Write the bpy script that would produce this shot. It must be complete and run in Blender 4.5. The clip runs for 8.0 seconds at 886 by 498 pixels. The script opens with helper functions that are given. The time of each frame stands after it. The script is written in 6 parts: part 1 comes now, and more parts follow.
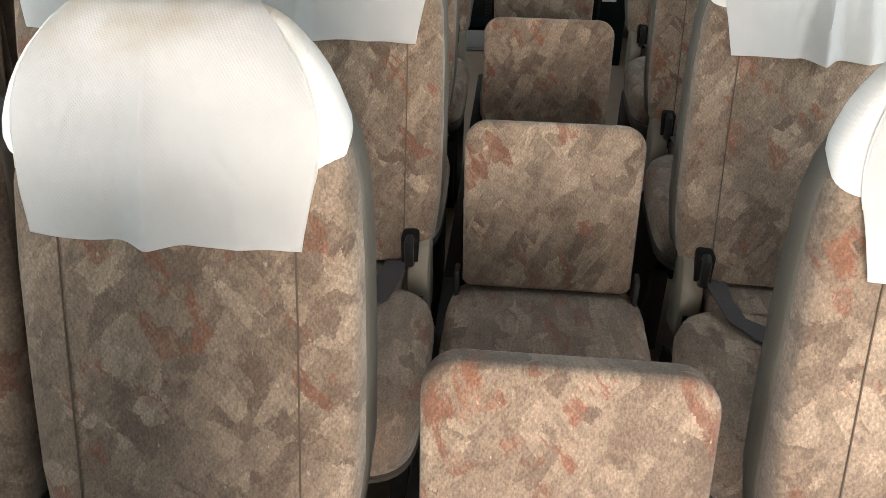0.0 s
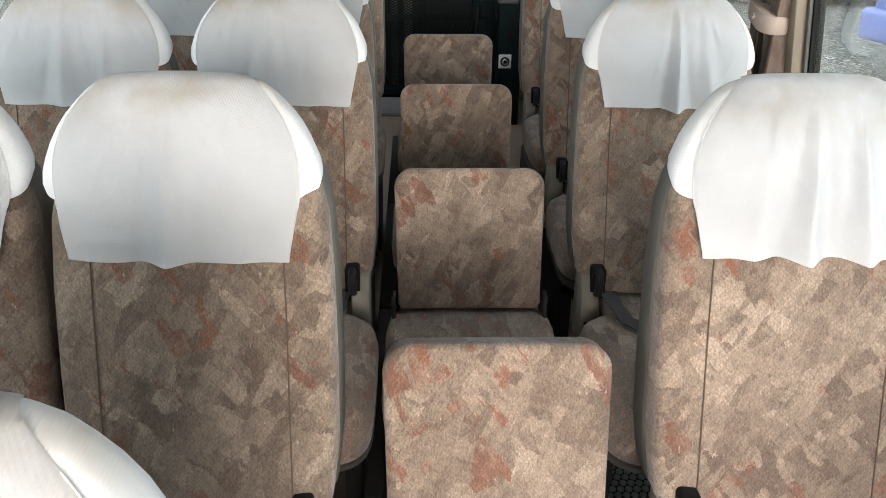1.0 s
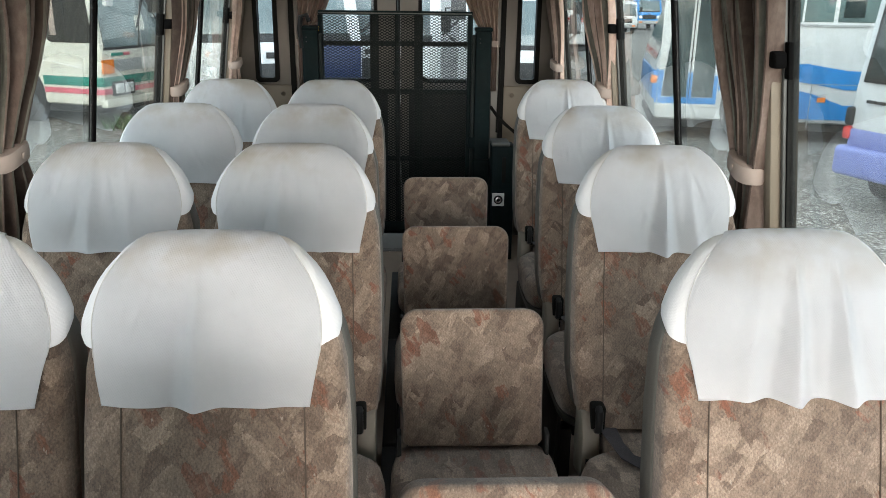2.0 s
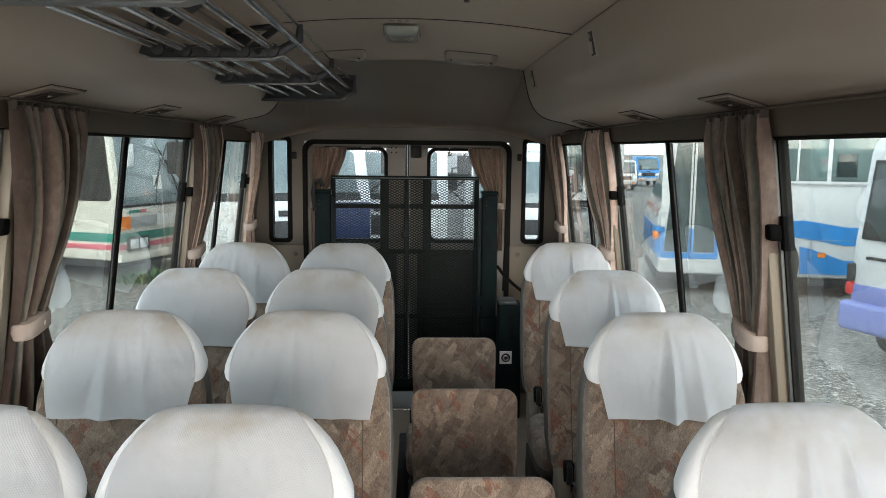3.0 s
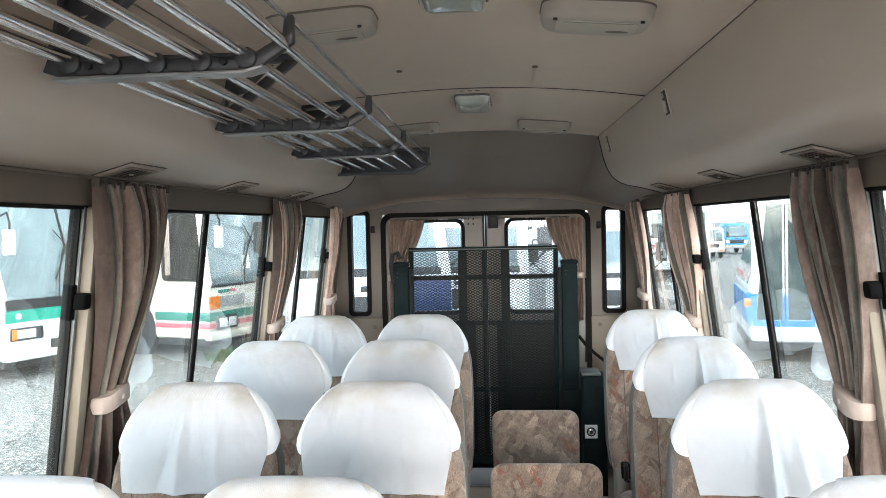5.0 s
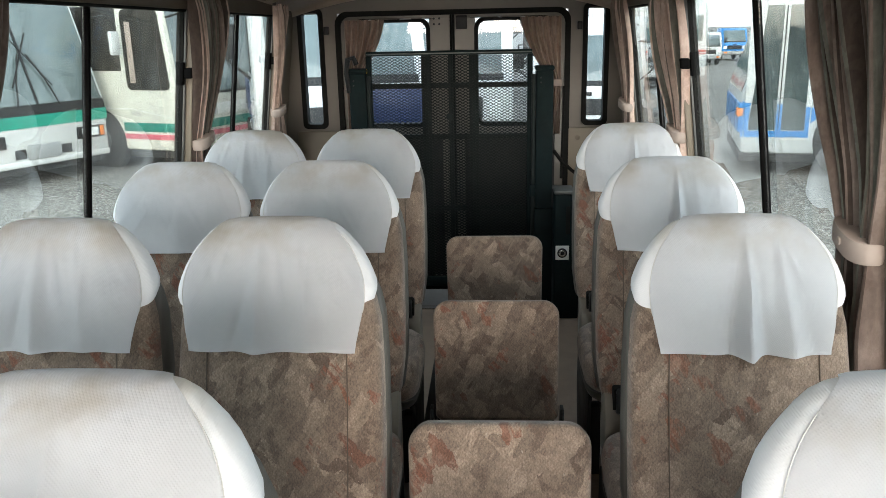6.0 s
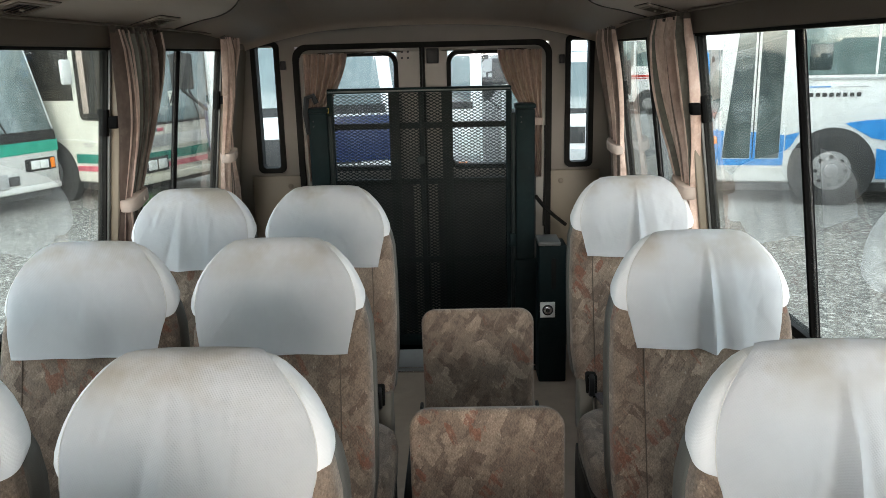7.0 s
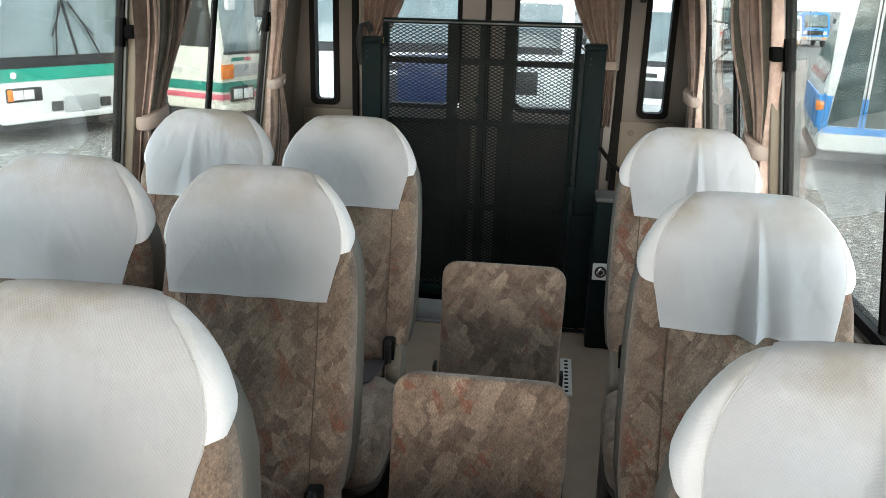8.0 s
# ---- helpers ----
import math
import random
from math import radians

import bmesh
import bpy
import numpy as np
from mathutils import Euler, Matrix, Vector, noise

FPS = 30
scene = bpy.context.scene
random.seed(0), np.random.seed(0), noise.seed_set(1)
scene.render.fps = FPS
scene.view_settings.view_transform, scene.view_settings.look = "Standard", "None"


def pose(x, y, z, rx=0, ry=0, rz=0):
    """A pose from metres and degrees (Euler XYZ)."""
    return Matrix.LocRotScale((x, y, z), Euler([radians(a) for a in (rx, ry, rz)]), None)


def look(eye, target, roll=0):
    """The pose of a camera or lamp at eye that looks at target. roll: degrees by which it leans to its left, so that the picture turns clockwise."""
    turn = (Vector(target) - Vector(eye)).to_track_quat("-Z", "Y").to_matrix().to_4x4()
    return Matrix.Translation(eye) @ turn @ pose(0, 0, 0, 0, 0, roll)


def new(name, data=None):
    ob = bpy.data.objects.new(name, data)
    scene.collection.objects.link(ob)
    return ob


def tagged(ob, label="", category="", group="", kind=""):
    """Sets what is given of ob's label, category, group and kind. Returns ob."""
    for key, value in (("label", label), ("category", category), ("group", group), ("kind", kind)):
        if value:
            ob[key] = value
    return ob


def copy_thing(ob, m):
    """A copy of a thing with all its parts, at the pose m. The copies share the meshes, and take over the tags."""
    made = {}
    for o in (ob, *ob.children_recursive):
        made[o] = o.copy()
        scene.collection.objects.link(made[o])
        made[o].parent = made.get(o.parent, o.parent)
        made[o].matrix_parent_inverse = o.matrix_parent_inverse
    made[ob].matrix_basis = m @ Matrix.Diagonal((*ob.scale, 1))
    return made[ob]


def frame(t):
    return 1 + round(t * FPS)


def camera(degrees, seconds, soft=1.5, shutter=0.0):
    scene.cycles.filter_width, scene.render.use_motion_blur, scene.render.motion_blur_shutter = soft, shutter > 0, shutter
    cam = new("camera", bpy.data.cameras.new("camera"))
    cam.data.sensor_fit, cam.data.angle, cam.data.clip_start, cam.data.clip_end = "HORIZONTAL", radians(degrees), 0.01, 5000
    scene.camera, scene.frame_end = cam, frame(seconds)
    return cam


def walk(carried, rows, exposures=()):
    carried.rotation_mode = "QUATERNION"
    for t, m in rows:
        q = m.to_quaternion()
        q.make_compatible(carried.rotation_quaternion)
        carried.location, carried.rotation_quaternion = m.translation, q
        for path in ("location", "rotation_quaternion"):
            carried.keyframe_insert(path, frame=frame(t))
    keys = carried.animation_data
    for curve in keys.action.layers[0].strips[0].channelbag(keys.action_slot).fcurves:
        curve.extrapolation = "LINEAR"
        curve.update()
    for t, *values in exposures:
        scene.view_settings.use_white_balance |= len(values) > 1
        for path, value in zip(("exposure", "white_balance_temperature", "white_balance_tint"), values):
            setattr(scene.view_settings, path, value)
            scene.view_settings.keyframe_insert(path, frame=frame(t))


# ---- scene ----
cam = camera(57.9, 8.0, soft=0.8)
PATH = [
    (0, (0.132, -0.405, 1.385), (-0.022, 1.289, 0.333), 0.6),
    (0.2, (0.128, -0.481, 1.395), (0.103, 1.226, 0.357), 0.8),
    (0.5, (0.119, -0.585, 1.413), (0.155, 1.122, 0.372), 1.0),
    (1, (0.095, -0.692, 1.458), (0.158, 1.089, 0.550), 0.8),
    (1.2, (0.086, -0.704, 1.475), (0.150, 1.120, 0.658), 0.9),
    (2.3, (0.059, -0.771, 1.534), (0.149, 1.155, 1.002), 0.6),
    (2.5, (0.060, -0.771, 1.545), (0.148, 1.175, 1.090), 0.5),
    (3, (0.050, -0.796, 1.566), (0.120, 1.187, 1.320), 0.6),
    (3.5, (0.057, -0.807, 1.582), (0.098, 1.192, 1.617), 0.3),
    (4, (0.049, -0.833, 1.596), (-0.036, 1.146, 1.868), -0.1),
    (4.5, (0.048, -0.820, 1.590), (-0.133, 1.152, 1.871), -0.3),
    (5, (0.076, -0.753, 1.542), (-0.059, 1.241, 1.482), -1.2),
    (5.2, (0.086, -0.718, 1.513), (-0.023, 1.260, 1.238), -1.9),
    (6.3, (0.223, -0.210, 1.514), (0.104, 1.714, 0.981), -1.1),
    (6.5, (0.221, -0.138, 1.521), (0.114, 1.787, 0.988), -1.3),
    (6.8, (0.182, 0.011, 1.547), (0.118, 1.944, 1.038), -1.5),
    (7, (0.159, 0.107, 1.564), (0.123, 2.050, 1.089), -1.4),
    (7.1, (0.156, 0.144, 1.570), (0.132, 2.089, 1.106), -1.3),
    (7.2, (0.162, 0.170, 1.573), (0.141, 2.118, 1.120), -1.2),
    (7.35, (0.177, 0.202, 1.575), (0.153, 2.149, 1.119), -0.6),
    (7.5, (0.201, 0.230, 1.570), (0.159, 2.175, 1.105), -0.1),
    (7.7, (0.246, 0.277, 1.545), (0.156, 2.211, 1.043), 0.6),
    (7.85, (0.284, 0.312, 1.522), (0.130, 2.229, 0.973), 0.9),
    (8, (0.321, 0.347, 1.499), (0.076, 2.239, 0.900), 1.6),
]
EXPOSURES = [(0.0, 2.80, 7050, 14), (0.5, 2.61, 6750, 14), (1.0, 2.62, 6600, 13), (2.5, 2.28, 6500, 12), (3.5, 2.50, 6550, 12), (4.0, 3.2, 6400, 13), (4.5, 3.45, 6250, 13), (5.0, 3.32, 6250, 13), (6.5, 2.32, 6650, 12), (7.0, 2.58, 6600, 12), (7.5, 2.93, 6600, 12), (8.0, 2.75, 6600, 12)]
walk(cam, [(t, look(eye, target, roll)) for t, eye, target, roll in PATH], EXPOSURES)
SKY_STRENGTH, SUN_STRENGTH = 0.275, 0.75

# ---- exposure and light ----
world = bpy.data.worlds.new("overcast_sky")
scene.world = world
world.use_nodes = True
wn, wl = world.node_tree.nodes, world.node_tree.links
wn.clear()
sky = wn.new("ShaderNodeTexSky")
sky.sky_type = "NISHITA"
sky.sun_disc = False
sky.sun_elevation, sky.sun_rotation = radians(17), radians(175)
grey = wn.new("ShaderNodeHueSaturation")
grey.inputs["Saturation"].default_value = 0.5
wbg = wn.new("ShaderNodeBackground")
wbg.inputs["Strength"].default_value = SKY_STRENGTH
wout = wn.new("ShaderNodeOutputWorld")
wl.new(sky.outputs[0], grey.inputs["Color"])
cloud = wn.new("ShaderNodeMix")
cloud.data_type = "RGBA"
cloud.inputs[0].default_value = 0.7
cloud.inputs[7].default_value = (3.45, 3.75, 4.15, 1)
wl.new(grey.outputs[0], cloud.inputs[6])
wl.new(cloud.outputs[2], wbg.inputs["Color"])
wl.new(wbg.outputs[0], wout.inputs["Surface"])

sun = new("sun", bpy.data.lights.new("sun", "SUN"))
sun.data.energy, sun.data.angle, sun.data.color = SUN_STRENGTH, radians(40), (1.0, 0.95, 0.88)
sun.matrix_world = look((0.7, -8, 2.5), (0, 0, 0))


# ---- materials ----
class Nodes:
    """A principled material under construction."""

    def __init__(self, name, color=(0.5, 0.5, 0.5), rough=0.5, metal=0.0, spec=0.5):
        self.mat = bpy.data.materials.new(name)
        self.mat.use_nodes = True
        self.tree = self.mat.node_tree
        self.bsdf = self.tree.nodes["Principled BSDF"]
        self.bsdf.inputs["Base Color"].default_value = (*color, 1)
        self.bsdf.inputs["Roughness"].default_value = rough
        self.bsdf.inputs["Metallic"].default_value = metal
        self.bsdf.inputs["Specular IOR Level"].default_value = spec

    def add(self, kind, **values):
        n = self.tree.nodes.new(kind)
        for k, v in values.items():
            n.inputs[k.replace("_", " ")].default_value = v
        return n

    def link(self, a, b):
        self.tree.links.new(a, b)

    def coords(self, scale=(1, 1, 1), jitter=True, turn=0.0):
        tc = self.add("ShaderNodeTexCoord")
        mp = self.add("ShaderNodeMapping")
        mp.inputs["Scale"].default_value = scale
        mp.inputs["Rotation"].default_value = (turn, turn, turn)
        self.link(tc.outputs["Object"], mp.inputs["Vector"])
        if jitter:
            info = self.add("ShaderNodeObjectInfo")
            mul = self.add("ShaderNodeMath")
            mul.operation = "MULTIPLY"
            mul.inputs[1].default_value = 37.0
            self.link(info.outputs["Random"], mul.inputs[0])
            self.link(mul.outputs[0], mp.inputs["Location"])
        return mp.outputs[0]

    def ramp(self, fac, stops):
        r = self.add("ShaderNodeValToRGB")
        e = r.color_ramp.elements
        while len(e) < len(stops):
            e.new(0.5)
        for el, (p, c) in zip(e, stops):
            el.position, el.color = p, (*c, 1)
        self.link(fac, r.inputs[0])
        return r.outputs[0]

    def noise(self, vec, scale, detail=3.0, rough=0.55):
        n = self.add("ShaderNodeTexNoise", Scale=scale, Detail=detail, Roughness=rough)
        self.link(vec, n.inputs["Vector"])
        return n.outputs[0]

    def mix(self, fac, a, b, mode="MIX"):
        m = self.add("ShaderNodeMix")
        m.data_type, m.blend_type = "RGBA", mode
        for value, slot in ((fac, 0), (a, 6), (b, 7)):
            if isinstance(value, (int, float)):
                m.inputs[slot].default_value = value
            elif isinstance(value, tuple):
                m.inputs[slot].default_value = (*value, 1)
            else:
                self.link(value, m.inputs[slot])
        return m.outputs[2]

    def bump(self, height, strength, distance=0.01):
        b = self.add("ShaderNodeBump", Strength=strength, Distance=distance)
        self.link(height, b.inputs["Height"])
        old = self.bsdf.inputs["Normal"]
        if old.is_linked:
            self.link(old.links[0].from_socket, b.inputs["Normal"])
        self.link(b.outputs[0], old)

    def color(self, out):
        self.link(out, self.bsdf.inputs["Base Color"])


def worn(name, color, rough=0.5, metal=0.0, spec=0.5, amount=0.18, scale=6.0, grain=220.0, bump=0.15, dirt=(0.12, 0.1, 0.08), dirt_amount=0.15):
    """Paint, plastic or metal with broad stains and a fine grain."""
    m = Nodes(name, color, rough, metal, spec)
    v = m.coords()
    broad = m.noise(v, scale, 4)
    fine = m.noise(v, grain, 2)
    lo = tuple(c * (1 - amount) for c in color)
    hi = tuple(min(1, c * (1 + amount)) for c in color)
    base = m.ramp(broad, ((0.3, lo), (0.7, hi)))
    spots = m.ramp(m.noise(v, scale * 3.1, 6, 0.7), ((0.55, (0, 0, 0)), (0.75, (dirt_amount,) * 3)))
    m.color(m.mix(spots, base, dirt))
    rr = m.ramp(broad, ((0.3, (max(0, rough - 0.08),) * 3), (0.7, (min(1, rough + 0.1),) * 3)))
    m.link(rr, m.bsdf.inputs["Roughness"])
    m.bump(fine, bump, 0.002)
    return m.mat


def moquette(name, light=1.0):
    """Taupe seat cloth with overlapping brush strokes, a few of them rust red, and a fine twill."""
    m = Nodes(name, rough=0.92, spec=0.2)
    v = m.coords()
    warp = m.add("ShaderNodeTexNoise", Scale=34.0, Detail=3.0)
    m.link(v, warp.inputs["Vector"])
    off = m.add("ShaderNodeVectorMath")
    off.operation = "SCALE"
    off.inputs["Scale"].default_value = 0.003
    m.link(warp.outputs["Color"], off.inputs[0])
    add = m.add("ShaderNodeVectorMath")
    m.link(v, add.inputs[0])
    m.link(off.outputs[0], add.inputs[1])
    fine = m.add("ShaderNodeTexNoise", Scale=330.0, Detail=2.0)
    m.link(v, fine.inputs["Vector"])
    off2 = m.add("ShaderNodeVectorMath")
    off2.operation = "SCALE"
    off2.inputs["Scale"].default_value = 0.008
    m.link(fine.outputs["Color"], off2.inputs[0])
    ragged = m.add("ShaderNodeVectorMath")
    m.link(add.outputs[0], ragged.inputs[0])
    m.link(off2.outputs[0], ragged.inputs[1])
    k = light

    def strokes(scale, turn, stretch):
        """Flat-ended brush strokes: a tone for each, and bristle streaks along it."""
        def turned(vec, size):
            r = m.add("ShaderNodeMapping")
            r.inputs["Rotation"].default_value = (0.15, turn, 0.3 * turn)
            m.link(vec, r.inputs["Vector"])
            q = m.add("ShaderNodeMapping")
            q.inputs["Scale"].default_value = size
            m.link(r.outputs[0], q.inputs["Vector"])
            return q

        mp = turned(ragged.outputs[0], stretch)
        vo = m.add("ShaderNodeTexVoronoi", Scale=scale, Randomness=1.0)
        vo.distance = "CHEBYCHEV"
        m.link(mp.outputs[0], vo.inputs["Vector"])
        sep = m.add("ShaderNodeSeparateColor")
        m.link(vo.outputs["Color"], sep.inputs[0])
        ms = turned(v, tuple(5.5 * q ** 2.0 for q in stretch))
        bristle = m.noise(ms.outputs[0], 3.0, 4, 0.65)
        return sep, bristle

    s1, _ = strokes(12.0, 0.62, (1.6, 1.0, 1.0))
    s2, b2 = strokes(13.5, -0.85, (1.0, 1.0, 2.0))
    s3, b3 = strokes(16.0, 0.45, (1.9, 1.0, 1.0))
    s4, b4 = strokes(16.0, -0.5, (1.9, 1.0, 1.0))
    s5, b5 = strokes(15.5, 0.95, (1.0, 1.0, 2.2))
    tones = ((0.0, (0.112 * k, 0.079 * k, 0.059 * k)), (0.4, (0.188 * k, 0.140 * k, 0.106 * k)), (0.75, (0.245 * k, 0.185 * k, 0.142 * k)), (1.0, (0.350 * k, 0.272 * k, 0.209 * k)))
    base = m.ramp(s1.outputs[0], tones)

    def over(below, cells, at, bristle, above, amount=0.9):
        """Lay those strokes whose lot is high over the cloth, thin where the bristles ran dry."""
        lot = m.add("ShaderNodeMath")
        lot.operation = "MULTIPLY_ADD"
        lot.inputs[1].default_value = 0.40
        m.link(bristle, lot.inputs[0])
        m.link(cells, lot.inputs[2])
        shift = m.add("ShaderNodeMath")
        shift.operation = "SUBTRACT"
        shift.inputs[1].default_value = 0.20
        m.link(lot.outputs[0], shift.inputs[0])
        take = m.ramp(shift.outputs[0], ((at, (0,) * 3), (min(1.0, at + 0.05), (amount,) * 3)))
        dry = m.ramp(bristle, ((0.30, (0.35,) * 3), (0.55, (1,) * 3)))
        return m.mix(m.mix(1.0, take, dry, "MULTIPLY"), below, above)

    base = over(base, s2.outputs[0], 0.45, b2, m.ramp(s2.outputs[1], tones))
    base = over(base, s5.outputs[0], 0.60, b5, m.ramp(s5.outputs[1], tones))
    base = over(base, s4.outputs[0], 0.55, b4, m.ramp(s4.outputs[2], tones), 0.75)
    veil = m.ramp(m.noise(v, 31.0, 4, 0.6), ((0.35, (0.150 * k, 0.104 * k, 0.077 * k)), (0.65, (0.285 * k, 0.204 * k, 0.148 * k))))
    base = m.mix(m.ramp(m.noise(v, 15.0, 3), ((0.35, (0.03,) * 3), (0.65, (0.20,) * 3))), base, veil)
    base = over(base, s3.outputs[2], 0.91, b3, m.ramp(s3.outputs[0], ((0.0, (0.150 * k, 0.068 * k, 0.046 * k)), (1.0, (0.228 * k, 0.100 * k, 0.060 * k)))), 0.82)
    flecks = m.ramp(m.noise(v, 240.0, 3, 0.6), ((0.54, (0,) * 3), (0.66, (0.25,) * 3)))
    base = m.mix(flecks, base, (0.215 * k, 0.128 * k, 0.088 * k))
    dashes = m.ramp(m.noise(m.coords((1.0, 1.0, 0.3)), 150.0, 2), ((0.70, (0,) * 3), (0.76, (0.6,) * 3)))
    base = m.mix(dashes, base, (0.42 * k, 0.36 * k, 0.30 * k))
    base = over(base, s5.outputs[2], 0.965, b2, (0.20 * k, 0.080 * k, 0.050 * k), 0.75)
    base = m.mix(0.4, base, m.ramp(b4, ((0.3, (0.32,) * 3), (0.7, (0.70,) * 3))), "OVERLAY")
    tw = m.add("ShaderNodeMapping")
    tw.inputs["Rotation"].default_value = (0.0, 0.7, 0.0)
    tw.inputs["Scale"].default_value = (380.0, 160.0, 150.0)
    m.link(v, tw.inputs["Vector"])
    twill = m.noise(tw.outputs[0], 1.0, 2, 0.6)
    fuzz = m.noise(v, 520.0, 2, 0.7)
    dots = m.add("ShaderNodeTexVoronoi", Scale=190.0, Randomness=0.45)
    lay = m.add("ShaderNodeMapping")
    lay.inputs["Rotation"].default_value = (0.2, 0.78, 0.1)
    m.link(v, lay.inputs["Vector"])
    m.link(lay.outputs[0], dots.inputs["Vector"])
    knit = m.mix(0.30, twill, m.ramp(dots.outputs["Distance"], ((0.1, (0.75,) * 3), (0.6, (0.25,) * 3))))
    weave = m.mix(0.35, knit, fuzz)
    base = m.mix(0.75, base, m.ramp(weave, ((0.33, (0.22,) * 3), (0.67, (0.80,) * 3))), "OVERLAY")
    m.color(base)
    m.bsdf.inputs["Sheen Weight"].default_value = 0.2
    m.bsdf.inputs["Sheen Roughness"].default_value = 0.6
    m.bump(weave, 0.45, 0.002)
    m.bump(m.noise(v, 14.0, 3), 0.25, 0.01)
    return m.mat


def cotton(name):
    """White cloth with a fine weave, soft creases and yellowed hair-oil stains."""
    m = Nodes(name, (0.8, 0.8, 0.8), 0.85, spec=0.2)
    v = m.coords()
    base = m.ramp(m.noise(v, 7.0, 4), ((0.3, (0.725, 0.738, 0.758)), (0.7, (0.808, 0.817, 0.829))))
    sep = m.add("ShaderNodeSeparateXYZ")
    tc = m.add("ShaderNodeTexCoord")
    m.link(tc.outputs["Object"], sep.inputs[0])
    high = m.add("ShaderNodeMapRange")
    high.inputs[1].default_value, high.inputs[2].default_value = 1.085, 1.150
    m.link(sep.outputs[2], high.inputs[0])
    stain = m.ramp(m.noise(v, 5.5, 4, 0.6), ((0.45, (0,) * 3), (0.64, (0.58,) * 3)))
    base = m.mix(m.mix(1.0, stain, high.outputs[0], "MULTIPLY"), base, (0.46, 0.385, 0.27))
    thread = []
    for turn in (0.62, -0.95):
        lay = m.add("ShaderNodeMapping")
        lay.inputs["Rotation"].default_value = (0.0, turn, 0.0)
        m.link(tc.outputs["Object"], lay.inputs["Vector"])
        w = m.add("ShaderNodeTexWave", Scale=105.0, Distortion=0.8, Detail=1.0)
        w.bands_direction = "X"
        m.link(lay.outputs[0], w.inputs["Vector"])
        thread.append(w.outputs[1])
    weave = m.mix(1.0, thread[0], thread[1], "MULTIPLY")
    base = m.mix(0.11, base, m.ramp(weave, ((0.0, (0.36,) * 3), (0.7, (0.60,) * 3))), "OVERLAY")
    m.color(base)
    m.bsdf.inputs["Sheen Weight"].default_value = 0.15
    m.bsdf.inputs["Subsurface Weight"].default_value = 0.0
    m.bump(weave, 0.25, 0.0008)
    m.bump(m.noise(v, 11.0, 3, 0.5), 0.32, 0.014)
    crease = m.noise(m.coords((1, 1, 0.35), turn=0.35), 26.0, 3, 0.5)
    m.bump(m.ramp(crease, ((0.40, (0,) * 3), (0.50, (1,) * 3), (0.60, (0,) * 3))), 0.04, 0.008)
    return m.mat


def drape(name, dark=1.0, tone=(1, 1, 1)):
    """Pinkish brown curtain cloth with faded vertical mottling."""
    m = Nodes(name, rough=0.9, spec=0.15)
    v = m.coords((1, 1, 0.22))
    k = dark
    base = m.ramp(m.noise(v, 13.0, 5, 0.6), ((0.30, (0.165 * k, 0.125 * k, 0.104 * k)), (0.52, (0.275 * k, 0.216 * k, 0.183 * k)), (0.72, (0.42 * k, 0.345 * k, 0.30 * k))))
    blot = m.ramp(m.noise(m.coords((1, 1, 0.5)), 8.0, 3), ((0.52, (0,) * 3), (0.70, (0.30,) * 3)))
    base = m.mix(blot, base, (0.215 * k, 0.125 * k, 0.100 * k))
    fleck = m.ramp(m.noise(m.coords((1, 1, 0.6)), 60.0, 4, 0.7), ((0.36, (0.40,) * 3), (0.66, (0.60,) * 3)))
    base = m.mix(0.65, base, fleck, "OVERLAY")
    # faint pale leaf sprays of the print, in clusters
    spray = m.ramp(m.noise(m.coords((1, 1, 0.8), turn=0.5), 34.0, 2, 0.6), ((0.52, (0,) * 3), (0.57, (0.20,) * 3), (0.66, (0.16,) * 3), (0.71, (0,) * 3)))
    where = m.ramp(m.noise(m.coords(), 7.0, 2), ((0.44, (0,) * 3), (0.56, (1,) * 3)))
    base = m.mix(m.mix(1.0, spray, where, "MULTIPLY"), base, (0.46 * k, 0.40 * k, 0.35 * k))
    m.color(m.mix(1.0, base, tone, "MULTIPLY"))
    m.bump(m.noise(m.coords((1, 1, 1)), 380.0, 2), 0.3, 0.002)
    m.bump(m.noise(m.coords((1, 1, 0.25)), 20.0, 3), 0.35, 0.01)
    m.bsdf.inputs["Sheen Weight"].default_value = 0.2
    return m.mat


